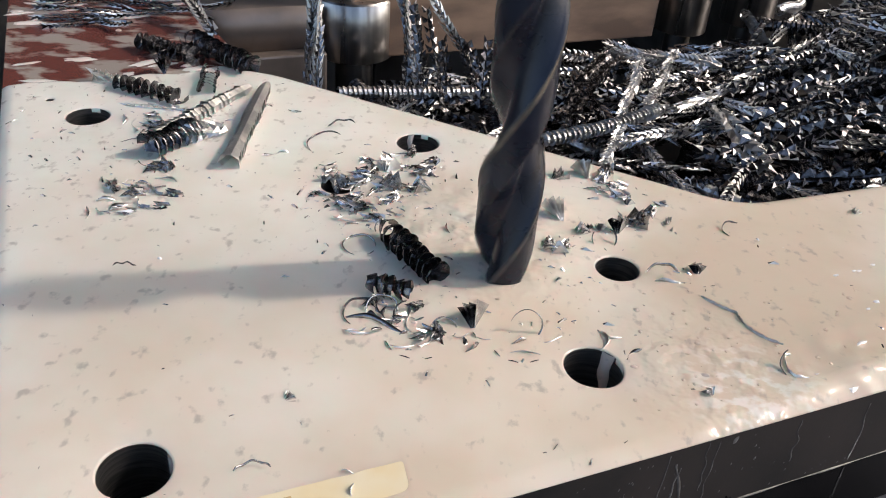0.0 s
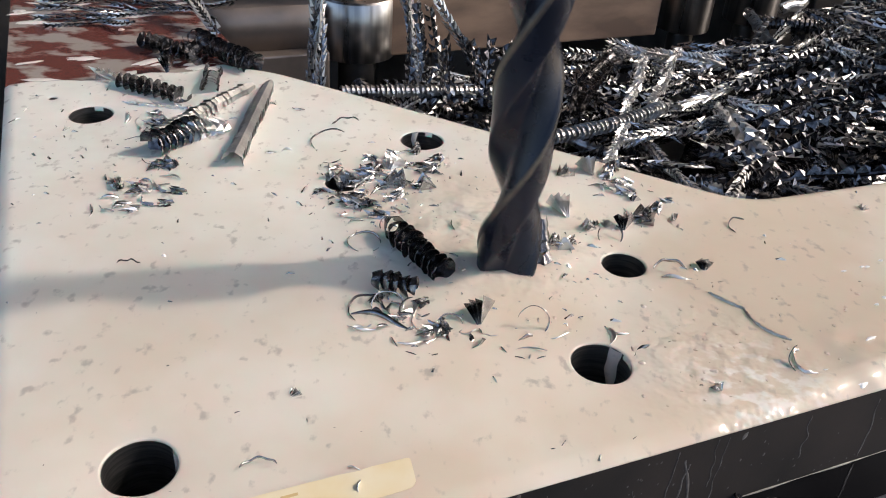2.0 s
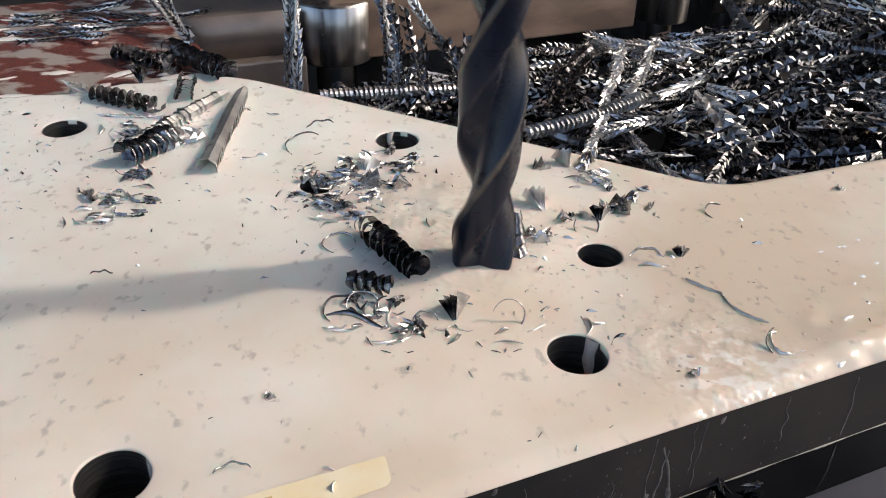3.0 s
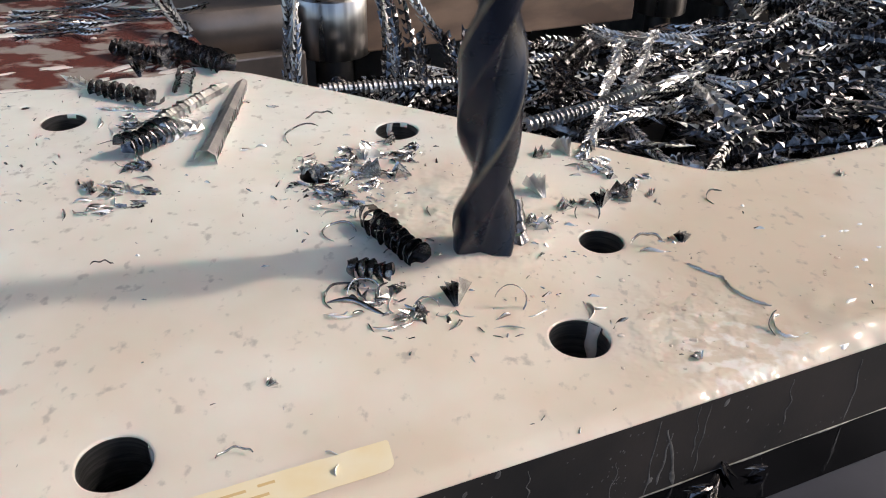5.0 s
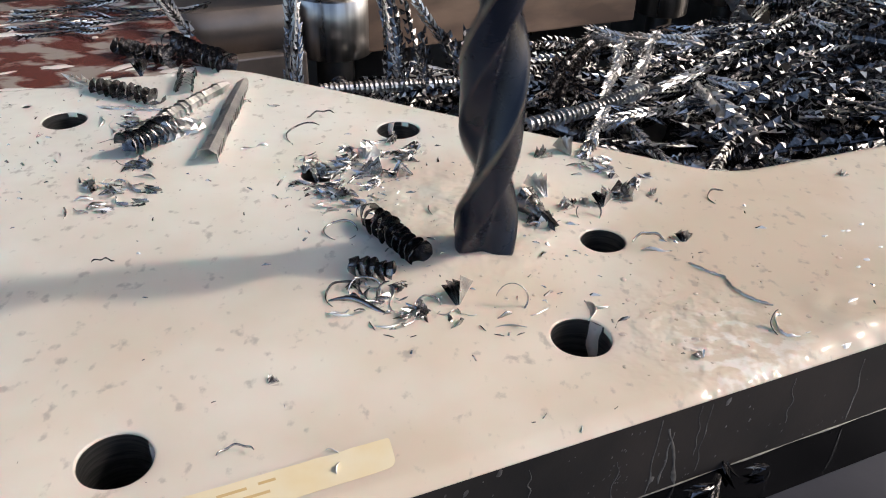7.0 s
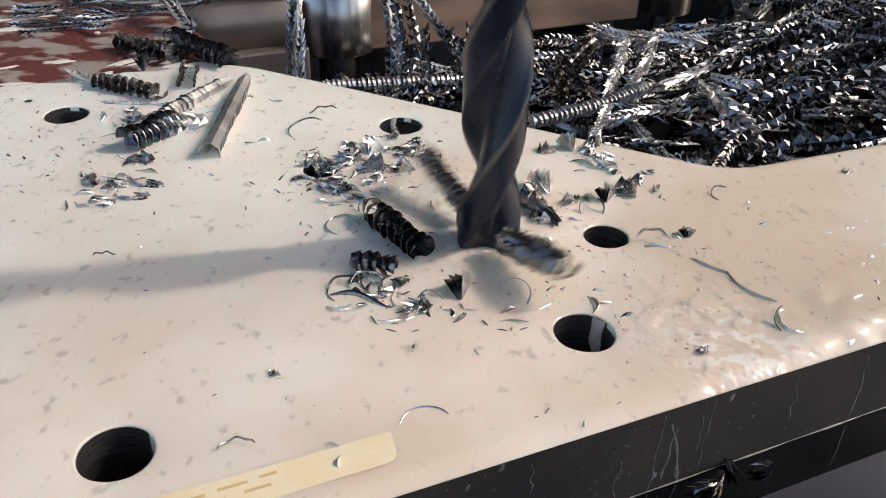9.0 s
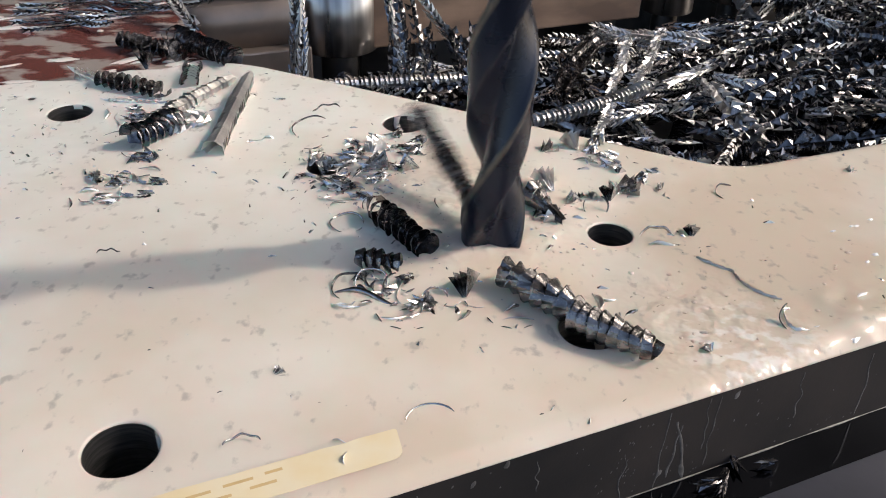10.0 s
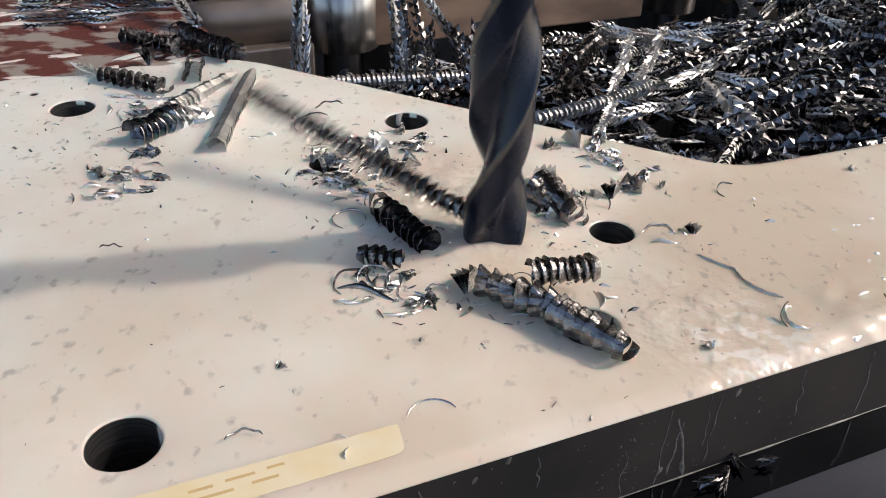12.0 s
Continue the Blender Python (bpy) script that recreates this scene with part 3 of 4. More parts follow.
def barbed_mesh(name, mats, length, radius, pitch, lean=1.2, sides=3, twist=8.0, bend=0.0, seed=0, core=0.28, wide=0.7):
    """A torn chip like a fir twig along x, from x = 0: a thin twisted core with rows of folded triangular barbs that lean back."""
    rng = random.Random(seed)
    verts, faces, which = [], [], []

    def put(x, r, a):
        px, py, pz = x, r * math.cos(a) + 0.25 * radius * math.sin(x * 60 + seed), r * math.sin(a) + 0.2 * radius * math.sin(x * 47 + seed * 2)
        if bend:
            R = length / radians(bend)
            px, py = (R - py) * math.sin(px / R), R - (R - py) * math.cos(px / R)
        verts.append((px, py, pz))
        return len(verts) - 1

    n = max(6, int(length / pitch))
    last, rings = None, []
    for k in range(n + 1):
        ring = [put(length * k / n, radius * core * q, radians(90 * i + twist * k * 3)) for i, q in enumerate((1, 0.45, 1, 0.45))]
        if last:
            for i in range(4):
                faces.append((last[i], last[(i + 1) % 4], ring[(i + 1) % 4], ring[i])), which.append(0)
        last = ring
        rings.append(ring)
    for k in range(n):
        for i in range(sides):
            x = length * (k + i / sides) / n
            a = radians(360 * i / sides + twist * k + rng.uniform(-9, 9))
            r = radius * rng.uniform(0.8, 1.2)
            w = wide * rng.uniform(0.8, 1.2)
            tip = put(x - lean * pitch * rng.uniform(0.7, 1.2), r, a)
            left, right = put(x + 0.25 * pitch, 0.5 * r, a - w), put(x + 0.25 * pitch, 0.5 * r, a + w)
            ridge = put(x + 0.35 * pitch, 0.72 * r, a + rng.uniform(-0.2, 0.2))
            root = rings[k][round(((a - radians(twist * k * 3)) % (2 * math.pi)) / (math.pi / 2)) % 4]
            # outer barb faces take mats[1], often brighter steel: sun glints put into colour
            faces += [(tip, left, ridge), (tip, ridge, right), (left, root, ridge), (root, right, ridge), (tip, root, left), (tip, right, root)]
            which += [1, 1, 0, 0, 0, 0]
    return mesh_from(name, verts, faces, mats, False, which)


def barbed(p0, p1, radius, label, mats, pitch=0.006, roll=0.0, group="", **more):
    ob = new("barbed_chip", barbed_mesh("barbed_chip", mats, (Vector(p1) - Vector(p0)).length, radius, pitch, **more))
    ob.matrix_world = along(p0, p1, roll)
    return tagged(ob, label, "metal chip", group)


def along(p0, p1, roll=0.0):
    """The pose whose x axis runs from p0 towards p1."""
    p0, p1 = Vector(p0), Vector(p1)
    m = (p1 - p0).to_track_quat("X", "Z").to_matrix().to_4x4()
    return Matrix.Translation(p0) @ m @ pose(0, 0, 0, roll)


def coil(p0, p1, radius, label, turns=None, mat=None, roll=0.0, name="spiral_chip", group="", **more):
    d = (Vector(p1) - Vector(p0)).length
    me = helix_mesh(name, mat or CHIP_DARK, d, radius, turns or d / (radius * 0.62), **more)
    ob = new(name, me)
    ob.matrix_world = along(p0, p1, roll)
    return tagged(ob, label, "metal chip", group)


# chips that lie on the plate
ON = "spiral chips on the plate"
coil((-0.177, 0.4345, 0.0085), (-0.158, 0.4640, 0.0090), 0.0080, "short dark coiled steel chip with an open end", 6.5, CHIP_BLACK, group=ON, inner=0.55, cone=0.8, jag=0.02, seed=1, seg=26, thick=0.0008)
barbed((-0.162, 0.4600, 0.0075), (-0.143, 0.4780, 0.0060), 0.0075, "torn bright end of a coiled steel chip", [CHIP, CHIP_BRIGHT], 0.0048, 40, ON, sides=4, seed=41)
coil((-0.127, 0.4270, 0.0062), (-0.131, 0.5380, 0.0068), 0.0060, "long bright folded steel chip lying in coolant", 26, CHIP_BRIGHT, group=ON, inner=0.55, cone=2.6, jag=0.10, seed=2, taper=0.15, seg=7)
coil((-0.180, 0.4570, 0.0052), (-0.146, 0.5350, 0.0058), 0.0052, "long pale folded steel chip in coolant", 20, CHIP_BRIGHT, group=ON, inner=0.5, cone=2.6, jag=0.15, seed=3, seg=7)
coil((-0.232, 0.5330, 0.0060), (-0.180, 0.5130, 0.0060), 0.0066, "loose open spiral steel chip", 9, CHIP_BLACK, group=ON, inner=0.22, cone=0.18, jag=0.12, seed=4, taper=-0.1, seg=16)
barbed((-0.252, 0.5480, 0.0050), (-0.222, 0.5300, 0.0050), 0.0055, "bright splayed end of an open spiral chip", [CHIP, CHIP_BRIGHT], 0.0060, 10, ON, sides=3, seed=42, lean=0.6)
barbed((-0.215, 0.5020, 0.0035), (-0.175, 0.5000, 0.0040), 0.0030, "thin bright barbed steel chip beside a spiral", [CHIP, CHIP_BRIGHT], 0.0050, 30, ON, sides=2, seed=43)
coil((-0.245, 0.6150, 0.0060), (-0.190, 0.5860, 0.0070), 0.0066, "open spiral steel chip at the film's edge", 9, CHIP_BLACK, group=ON, inner=0.22, cone=0.2, jag=0.15, seed=5, taper=-0.1, seg=16)
coil((-0.145, 0.5720, 0.0085), (-0.206, 0.6200, 0.0090), 0.0082, "dark tightly coiled steel chip at the plate corner", 10, CHIP_BLACK, group=ON, inner=0.60, cone=0.85, jag=0.08, seed=6, seg=22, thick=0.0006)
coil((-0.169, 0.5290, 0.0055), (-0.176, 0.5680, 0.0070), 0.0060, "small dark coiled steel chip", 8, CHIP_BLACK, group=ON, inner=0.75, cone=0.7, jag=0.08, seed=7, seg=18)
coil((0.0000, 0.3270, 0.0088), (-0.0290, 0.3660, 0.0085), 0.0068, "dark coiled steel chip beside the drill", 8.5, CHIP_BLACK, group=ON, inner=0.58, cone=0.95, jag=0.08, seed=8, seg=24, thick=0.0007)
coil((-0.0120, 0.3165, 0.0068), (-0.0310, 0.3215, 0.0058), 0.0058, "short dark coiled steel chip in coolant", 4.5, CHIP_BLACK, group=ON, inner=0.62, cone=0.95, jag=0.06, seed=9, seg=22, thick=0.0006)

# chips heaped in the pit behind the plate
IN = "spiral chips in the heap"
Z = -0.05
coil((-0.104, 0.690, -0.055), (0.042, 0.712, -0.052), 0.0058, "long ribbed grey steel chip", 34, CHIP, group=IN, inner=0.5, cone=1.5, jag=0.05, seed=11)
coil((0.072, 0.614, -0.050), (0.191, 0.676, -0.048), 0.0062, "long bent ribbed grey steel chip", 27, CHIP, group=IN, inner=0.5, cone=1.5, jag=0.05, seed=12, bend=18)
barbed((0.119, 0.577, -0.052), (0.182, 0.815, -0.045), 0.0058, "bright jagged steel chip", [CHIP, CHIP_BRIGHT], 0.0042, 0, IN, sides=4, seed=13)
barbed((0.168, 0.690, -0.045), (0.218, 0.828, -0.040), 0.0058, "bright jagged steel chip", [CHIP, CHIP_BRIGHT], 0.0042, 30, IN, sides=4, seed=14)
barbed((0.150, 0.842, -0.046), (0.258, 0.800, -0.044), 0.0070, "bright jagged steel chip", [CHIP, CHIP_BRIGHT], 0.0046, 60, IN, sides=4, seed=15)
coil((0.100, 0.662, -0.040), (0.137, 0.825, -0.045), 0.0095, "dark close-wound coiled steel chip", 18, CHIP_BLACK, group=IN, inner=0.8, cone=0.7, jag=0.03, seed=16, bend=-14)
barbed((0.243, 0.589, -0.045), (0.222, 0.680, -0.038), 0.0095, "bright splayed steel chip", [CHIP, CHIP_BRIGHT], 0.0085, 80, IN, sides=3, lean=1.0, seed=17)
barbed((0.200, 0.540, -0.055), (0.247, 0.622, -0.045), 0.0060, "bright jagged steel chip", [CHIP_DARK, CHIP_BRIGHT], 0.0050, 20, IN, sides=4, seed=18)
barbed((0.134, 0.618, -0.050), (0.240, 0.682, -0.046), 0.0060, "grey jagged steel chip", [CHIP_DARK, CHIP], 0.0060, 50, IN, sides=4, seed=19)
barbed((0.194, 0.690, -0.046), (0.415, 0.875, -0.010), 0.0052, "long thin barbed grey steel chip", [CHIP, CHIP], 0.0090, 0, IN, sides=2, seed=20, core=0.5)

KINDS, LENGTHS = [], []
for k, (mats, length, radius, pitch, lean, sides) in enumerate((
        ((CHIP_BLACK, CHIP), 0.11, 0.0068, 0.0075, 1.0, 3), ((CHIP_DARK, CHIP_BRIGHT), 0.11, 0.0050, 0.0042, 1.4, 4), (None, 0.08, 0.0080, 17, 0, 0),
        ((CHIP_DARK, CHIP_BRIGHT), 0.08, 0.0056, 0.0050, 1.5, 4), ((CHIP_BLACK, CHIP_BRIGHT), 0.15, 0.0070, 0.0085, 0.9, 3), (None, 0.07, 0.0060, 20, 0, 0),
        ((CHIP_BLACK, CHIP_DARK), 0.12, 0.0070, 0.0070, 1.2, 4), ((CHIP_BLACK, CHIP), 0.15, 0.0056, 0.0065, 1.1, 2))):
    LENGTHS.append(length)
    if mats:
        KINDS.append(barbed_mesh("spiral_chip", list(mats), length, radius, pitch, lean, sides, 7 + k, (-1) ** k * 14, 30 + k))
    else:
        KINDS.append(helix_mesh("spiral_chip", CHIP_BLACK if k == 2 else CHIP, length, radius, pitch, 0.78 if k == 2 else 0.6, 0.75 if k == 2 else 1.5, 0.06, seed=30 + k, bend=14, wave=0.3, seg=14))
LABELS = ["dark barbed steel chip", "bright jagged steel chip", "dark coiled steel chip", "bright barbed steel chip", "long dark steel chip with bright barbs",
          "ribbed grey steel chip", "black barbed steel chip", "long thin barbed steel chip"]


def in_pit(x, y):
    """Behind the plate's far edges, before the fixtures."""
    if -0.125 < x < 0.172:
        edge = 0.575 + (x + 0.132) * -0.469
    else:
        edge = 0.4375 + (x - 0.172) * 0.408
    return edge + 0.02 < y < 0.80 + max(0, x) * 0.4 and x > -0.11


def heap(count, seed, low, high):
    rng = random.Random(seed)
    while count:
        x, y = rng.uniform(-0.12, 0.75), rng.uniform(0.45, 1.0)
        if not in_pit(x, y):
            continue
        low_here = -0.008 * max(0.0, min(1.0, (0.06 - x) / 0.08))
        rise = low_here + 0.10 * max(0.0, min(1.0, (x - 0.24) / 0.25)) * max(0.0, min(1.0, (y - 0.50) / 0.2))
        k = rng.randrange(len(KINDS))
        m = pose(x, y, rng.uniform(low, high) + rise, rng.uniform(0, 360), rng.uniform(-14, 14), rng.uniform(0, 360))
        tip = m @ Vector((LENGTHS[k], 0, 0))
        if not in_pit(tip.x, tip.y) or tip.z < -0.15 or tip.z > high + rise + 0.01:
            continue
        yield k, m
        count -= 1


for k, m in heap(240, 3, -0.085, -0.058):
    ob = new("spiral_chip", KINDS[k])
    ob.matrix_world = m
    tagged(ob, LABELS[k], "metal chip", IN)

# the heap's lower layers, in one piece; deep shade is put into darker colours
v_all, f_all, w_all = [], [], []
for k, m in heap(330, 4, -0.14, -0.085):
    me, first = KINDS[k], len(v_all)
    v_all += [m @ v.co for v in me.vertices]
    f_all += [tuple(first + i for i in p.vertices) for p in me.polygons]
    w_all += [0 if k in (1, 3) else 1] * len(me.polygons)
tagged(new("chip_heap", mesh_from("chip_heap", v_all, f_all, [CHIP_DARK, CHIP_BLACK], False, w_all)), "deep heap of tangled steel chips, coloured dark for shade", "metal chips", kind="stuff")

# dark strands in the gap before the turned spacer
rng = random.Random(23)
for k in range(16):
    x, y, d, a = rng.uniform(-0.10, 0.06), rng.uniform(0.685, 0.76), rng.uniform(0.05, 0.09), radians(rng.choice((-1, 1)) * rng.uniform(0, 35))
    barbed((x, y, rng.uniform(-0.075, -0.058)), (x + d * math.cos(a), y + d * math.sin(a), rng.uniform(-0.075, -0.052)), 0.0060, "dark steel chip with bright barbs before the spacer", [CHIP_BLACK, rng.choice((CHIP_DARK, CHIP, CHIP_BRIGHT))],
           0.0085, rng.uniform(0, 360), IN, sides=3, lean=0.3, wide=0.9, seed=220 + k, core=0.2)

# grey strands under the clamp bar
for k in range(22):
    x, y, d, a = rng.uniform(0.03, 0.19), rng.uniform(0.73, 0.86), rng.uniform(0.06, 0.11), radians(rng.gauss(30, 22))
    barbed((x, y, rng.uniform(-0.070, -0.050)), (x + d * math.cos(a), y + d * math.sin(a), rng.uniform(-0.066, -0.046)), rng.uniform(0.0048, 0.0065), "grey jagged steel chip under the clamp bar", [rng.choice((CHIP_BLACK, CHIP_DARK)), rng.choice((CHIP, CHIP_BRIGHT, CHIP_DARK))],
           rng.uniform(0.0045, 0.0080), rng.uniform(0, 360), IN, sides=rng.choice((3, 4)), lean=0.6, seed=250 + k)

# long barbed chips that climb the heap towards the machine column
rng = random.Random(21)
for k in range(50):
    x, y = rng.uniform(0.20, 0.46), rng.uniform(0.52, 0.82)
    if not in_pit(x, y):
        continue
    z = -0.045 + 0.26 * max(0.0, x - 0.22) + rng.uniform(-0.014, 0.010)
    d = rng.uniform(0.10, 0.2)
    a = radians(rng.gauss(24, 18))
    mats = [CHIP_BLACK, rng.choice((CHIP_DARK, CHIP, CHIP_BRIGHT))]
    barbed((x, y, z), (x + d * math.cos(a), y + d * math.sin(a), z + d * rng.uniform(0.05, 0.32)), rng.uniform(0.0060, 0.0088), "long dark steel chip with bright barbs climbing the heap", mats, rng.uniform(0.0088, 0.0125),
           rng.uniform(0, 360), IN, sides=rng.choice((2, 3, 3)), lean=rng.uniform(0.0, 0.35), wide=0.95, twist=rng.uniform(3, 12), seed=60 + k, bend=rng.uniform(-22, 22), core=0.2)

# strands that hang down before the spacer and the block
HANG = "hanging chip strands"
for k, (p0, p1, r) in enumerate((((-0.128, 0.715, 0.02), (-0.130, 0.690, -0.060), 0.0045), ((-0.124, 0.720, 0.03), (-0.121, 0.688, -0.062), 0.0040), ((-0.055, 0.730, 0.03), (-0.030, 0.715, -0.060), 0.0050),
                                 ((-0.046, 0.740, 0.045), (0.020, 0.735, -0.045), 0.0042), ((-0.250, 0.700, 0.030), (-0.190, 0.640, 0.006), 0.0042), ((-0.235, 0.710, 0.035), (-0.200, 0.650, 0.006), 0.0034))):
    barbed(p0, p1, r * 1.35, "thin hanging strand of jagged steel chip", [CHIP_DARK, CHIP_BRIGHT if k % 3 else CHIP], 0.0058, k * 50, HANG, sides=3, seed=100 + k)
rng = random.Random(27)
for k in range(9):
    x, y = -0.052 + 0.012 * k + rng.uniform(-0.004, 0.004), rng.uniform(0.705, 0.735)
    barbed((x, y, rng.uniform(0.0, 0.03) - 0.004 * k), (x + rng.uniform(0.0, 0.03), y - 0.012, -0.062), 0.0058, "dark hanging strand of barbed steel chip", [CHIP_BLACK, rng.choice((CHIP_DARK, CHIP_BLACK, CHIP))], 0.0080, rng.uniform(0, 360), HANG, sides=3, lean=0.5,
           wide=0.9, seed=300 + k, core=0.2)
for k, (x, y, d, a) in enumerate(((-0.345, 0.655, 0.09, 12), (-0.30, 0.700, 0.06, -8), (-0.27, 0.690, 0.08, 20), (-0.36, 0.70, 0.1, 5), (-0.31, 0.675, 0.04, 40), (-0.33, 0.640, 0.05, 30), (-0.29, 0.655, 0.035, -30), (-0.285, 0.715, 0.07, -5), (-0.355, 0.68, 0.05, 25))):
    barbed((x, y, 0.0025), (x + d * math.cos(radians(a)), y + d * math.sin(radians(a)), 0.0030), 0.0032, "thin jagged steel chip on red primer", [CHIP_BLACK, CHIP], 0.0045, k * 70, ON, sides=3, seed=120 + k, core=0.4, bend=(-1) ** k * 25)
# a few chips on the table at the foot of the plate
for k, (u, v, a) in enumerate(((0.201, 0.166, 20), (0.206, 0.160, 65), (0.222, 0.168, 100), (0.232, 0.166, 15))):
    x, y = uv(u, v)
    d = (0.012, 0.015, 0.009, 0.006)[k]
    barbed((x, y, BASE + 0.0028), (x + d * math.cos(radians(a)), y + d * math.sin(radians(a)), BASE + 0.0030), 0.0022, "small jagged steel chip on the wet table", [CHIP_BLACK, CHIP_BLACK], 0.0030, k * 70, "chips on the table", sides=3, seed=140 + k)


# ---- flakes, curls and strips half sunk in the coolant ----
def fan_mesh(size, spread, seed):
    """A chip splayed like a small pleated fan, its root at the origin, opening along x."""
    rng = random.Random(seed)
    n, verts, faces = 7, [], []
    for k in range(n + 1):
        a = radians(spread) * (k / n - 0.5)
        lift = 0.36 * size * (1 if k % 2 else -1)
        edge = size * (1 + rng.uniform(-0.12, 0.12))
        curve = 0.9 * size * (1 - math.cos(a * 1.3))
        for t in (0.0, 0.0003):
            for r, z in ((0.16 * size, 0.0), (0.6 * edge, lift * 0.5 - curve * 0.5), (edge, lift - curve)):
                verts.append((r * math.cos(a), r * math.sin(a), z + t))
    for k in range(n):
        o, p = 6 * k, 6 * k + 6
        faces += [(o, o + 1, p + 1, p), (o + 1, o + 2, p + 2, p + 1), (o + 3, p + 3, p + 4, o + 4), (o + 4, p + 4, p + 5, o + 5), (o + 2, o + 5, p + 5, p + 2), (o, p, p + 3, o + 3)]
    return mesh_from("fan_chip", verts, faces, [(CHIP_DARK, CHIP, CHIP_DARK)[seed % 3]], False)


def band_mesh(name, points, ups, width, mat):
    """A thin strip along points, standing up along ups."""
    verts, faces = [], []
    n = len(points)
    for k, (p, u) in enumerate(zip(points, ups)):
        p, u = Vector(p), Vector(u).normalized()
        t = (Vector(points[min(n - 1, k + 1)]) - Vector(points[max(0, k - 1)])).normalized()
        s = t.cross(u) * 0.00018
        w = width * (0.35 + 0.65 * min(1, k / 2, (n - 1 - k) / 2))
        verts += [p - u * w / 2 - s, p + u * w / 2 - s, p + u * w / 2 + s, p - u * w / 2 + s]
    for k in range(n - 1):
        o, q = 4 * k, 4 * k + 4
        for i in range(4):
            j = (i + 1) % 4
            faces.append((o + i, q + i, q + j, o + j))
    return mesh_from(name, verts, faces, [mat], True)


FANS = [
    (0.0165, 0.2960, 0.0165, 100, 45, 38),
    (0.0840, 0.4497, 0.0165, 112, 45, 30),
    (0.0607, 0.4459, 0.0130, 39, 60, 20),
    (0.0889, 0.4654, 0.0144, -32, 60, 20),
    (0.0650, 0.3969, 0.0196, 116, 40, 30),
    (0.0803, 0.3902, 0.0110, -165, 50, 25),
    (0.0766, 0.3897, 0.0065, 87, 60, 40),
    (0.0837, 0.3908, 0.0071, 86, 60, 45),
    (0.0932, 0.3887, 0.0131, 92, 55, 50),
    (0.0957, 0.3997, 0.0189, 12, 60, 18),
    (0.0668, 0.3668, 0.0118, 166, 45, 20),
    (0.1290, 0.3556, 0.0088, 77, 80, 45),
    (-0.0074, 0.4221, 0.0151, -175, 50, 25),
    (-0.0706, 0.4200, 0.0078, 92, 50, 50),
    (-0.0430, 0.4164, 0.0200, 30, 50, 15),
    (-0.2061, 0.5578, 0.0200, 115, 35, 35),
    (-0.0381, 0.4381, 0.0138, 81, 70, 35),
    (0.1027, 0.4223, 0.0060, 85, 90, 50),
    (0.1172, 0.2653, 0.0060, 122, 90, 50),
    (0.2375, 0.4328, 0.0060, 53, 80, 40),
    (-0.0580, 0.2421, 0.0062, 37, 80, 25),
]
CURLS = [
    (-0.0761, 0.4687, 0.0121, 60, 260, 10, 0.0012),
    (0.0403, 0.2988, 0.0066, -60, 230, 70, 0.0015),
    (-0.0339, 0.3019, 0.0082, 60, 200, 14, 0.0014),
    (-0.0253, 0.3052, 0.0067, -40, 240, 24, 0.0016),
    (-0.0133, 0.3003, 0.0061, 100, 200, 60, 0.0025),
    (0.0035, 0.2922, 0.0055, 20, 150, 40, 0.0015),
    (-0.0088, 0.2886, 0.0137, 200, 100, 5, 0.0012),
    (0.0359, 0.2902, 0.0125, 215, 95, 5, 0.0012),
    (0.0845, 0.3808, 0.0061, 150, 270, 35, 0.0018),
    (-0.0319, 0.3738, 0.0041, 60, 170, 70, 0.0012),
    (0.0079, 0.3827, 0.0072, 170, 150, 20, 0.0018),
    (-0.0425, 0.3583, 0.0081, 0, 330, 4, 0.0015),
    (0.1582, 0.2876, 0.0070, 120, 170, 40, 0.0025),
    (-0.0598, 0.2010, 0.0075, 50, 110, 10, 0.0010),
    (-0.1484, 0.3166, 0.0073, 50, 90, 10, 0.0008),
    (0.0423, 0.2325, 0.0067, 250, 100, 10, 0.0008),
    (0.1591, 0.4024, 0.0059, 60, 230, 20, 0.0012),
    (0.1111, 0.3464, 0.0087, 40, 120, 25, 0.0020),
    (-0.0683, 0.4885, 0.0103, 60, 110, 15, 0.0012),
]
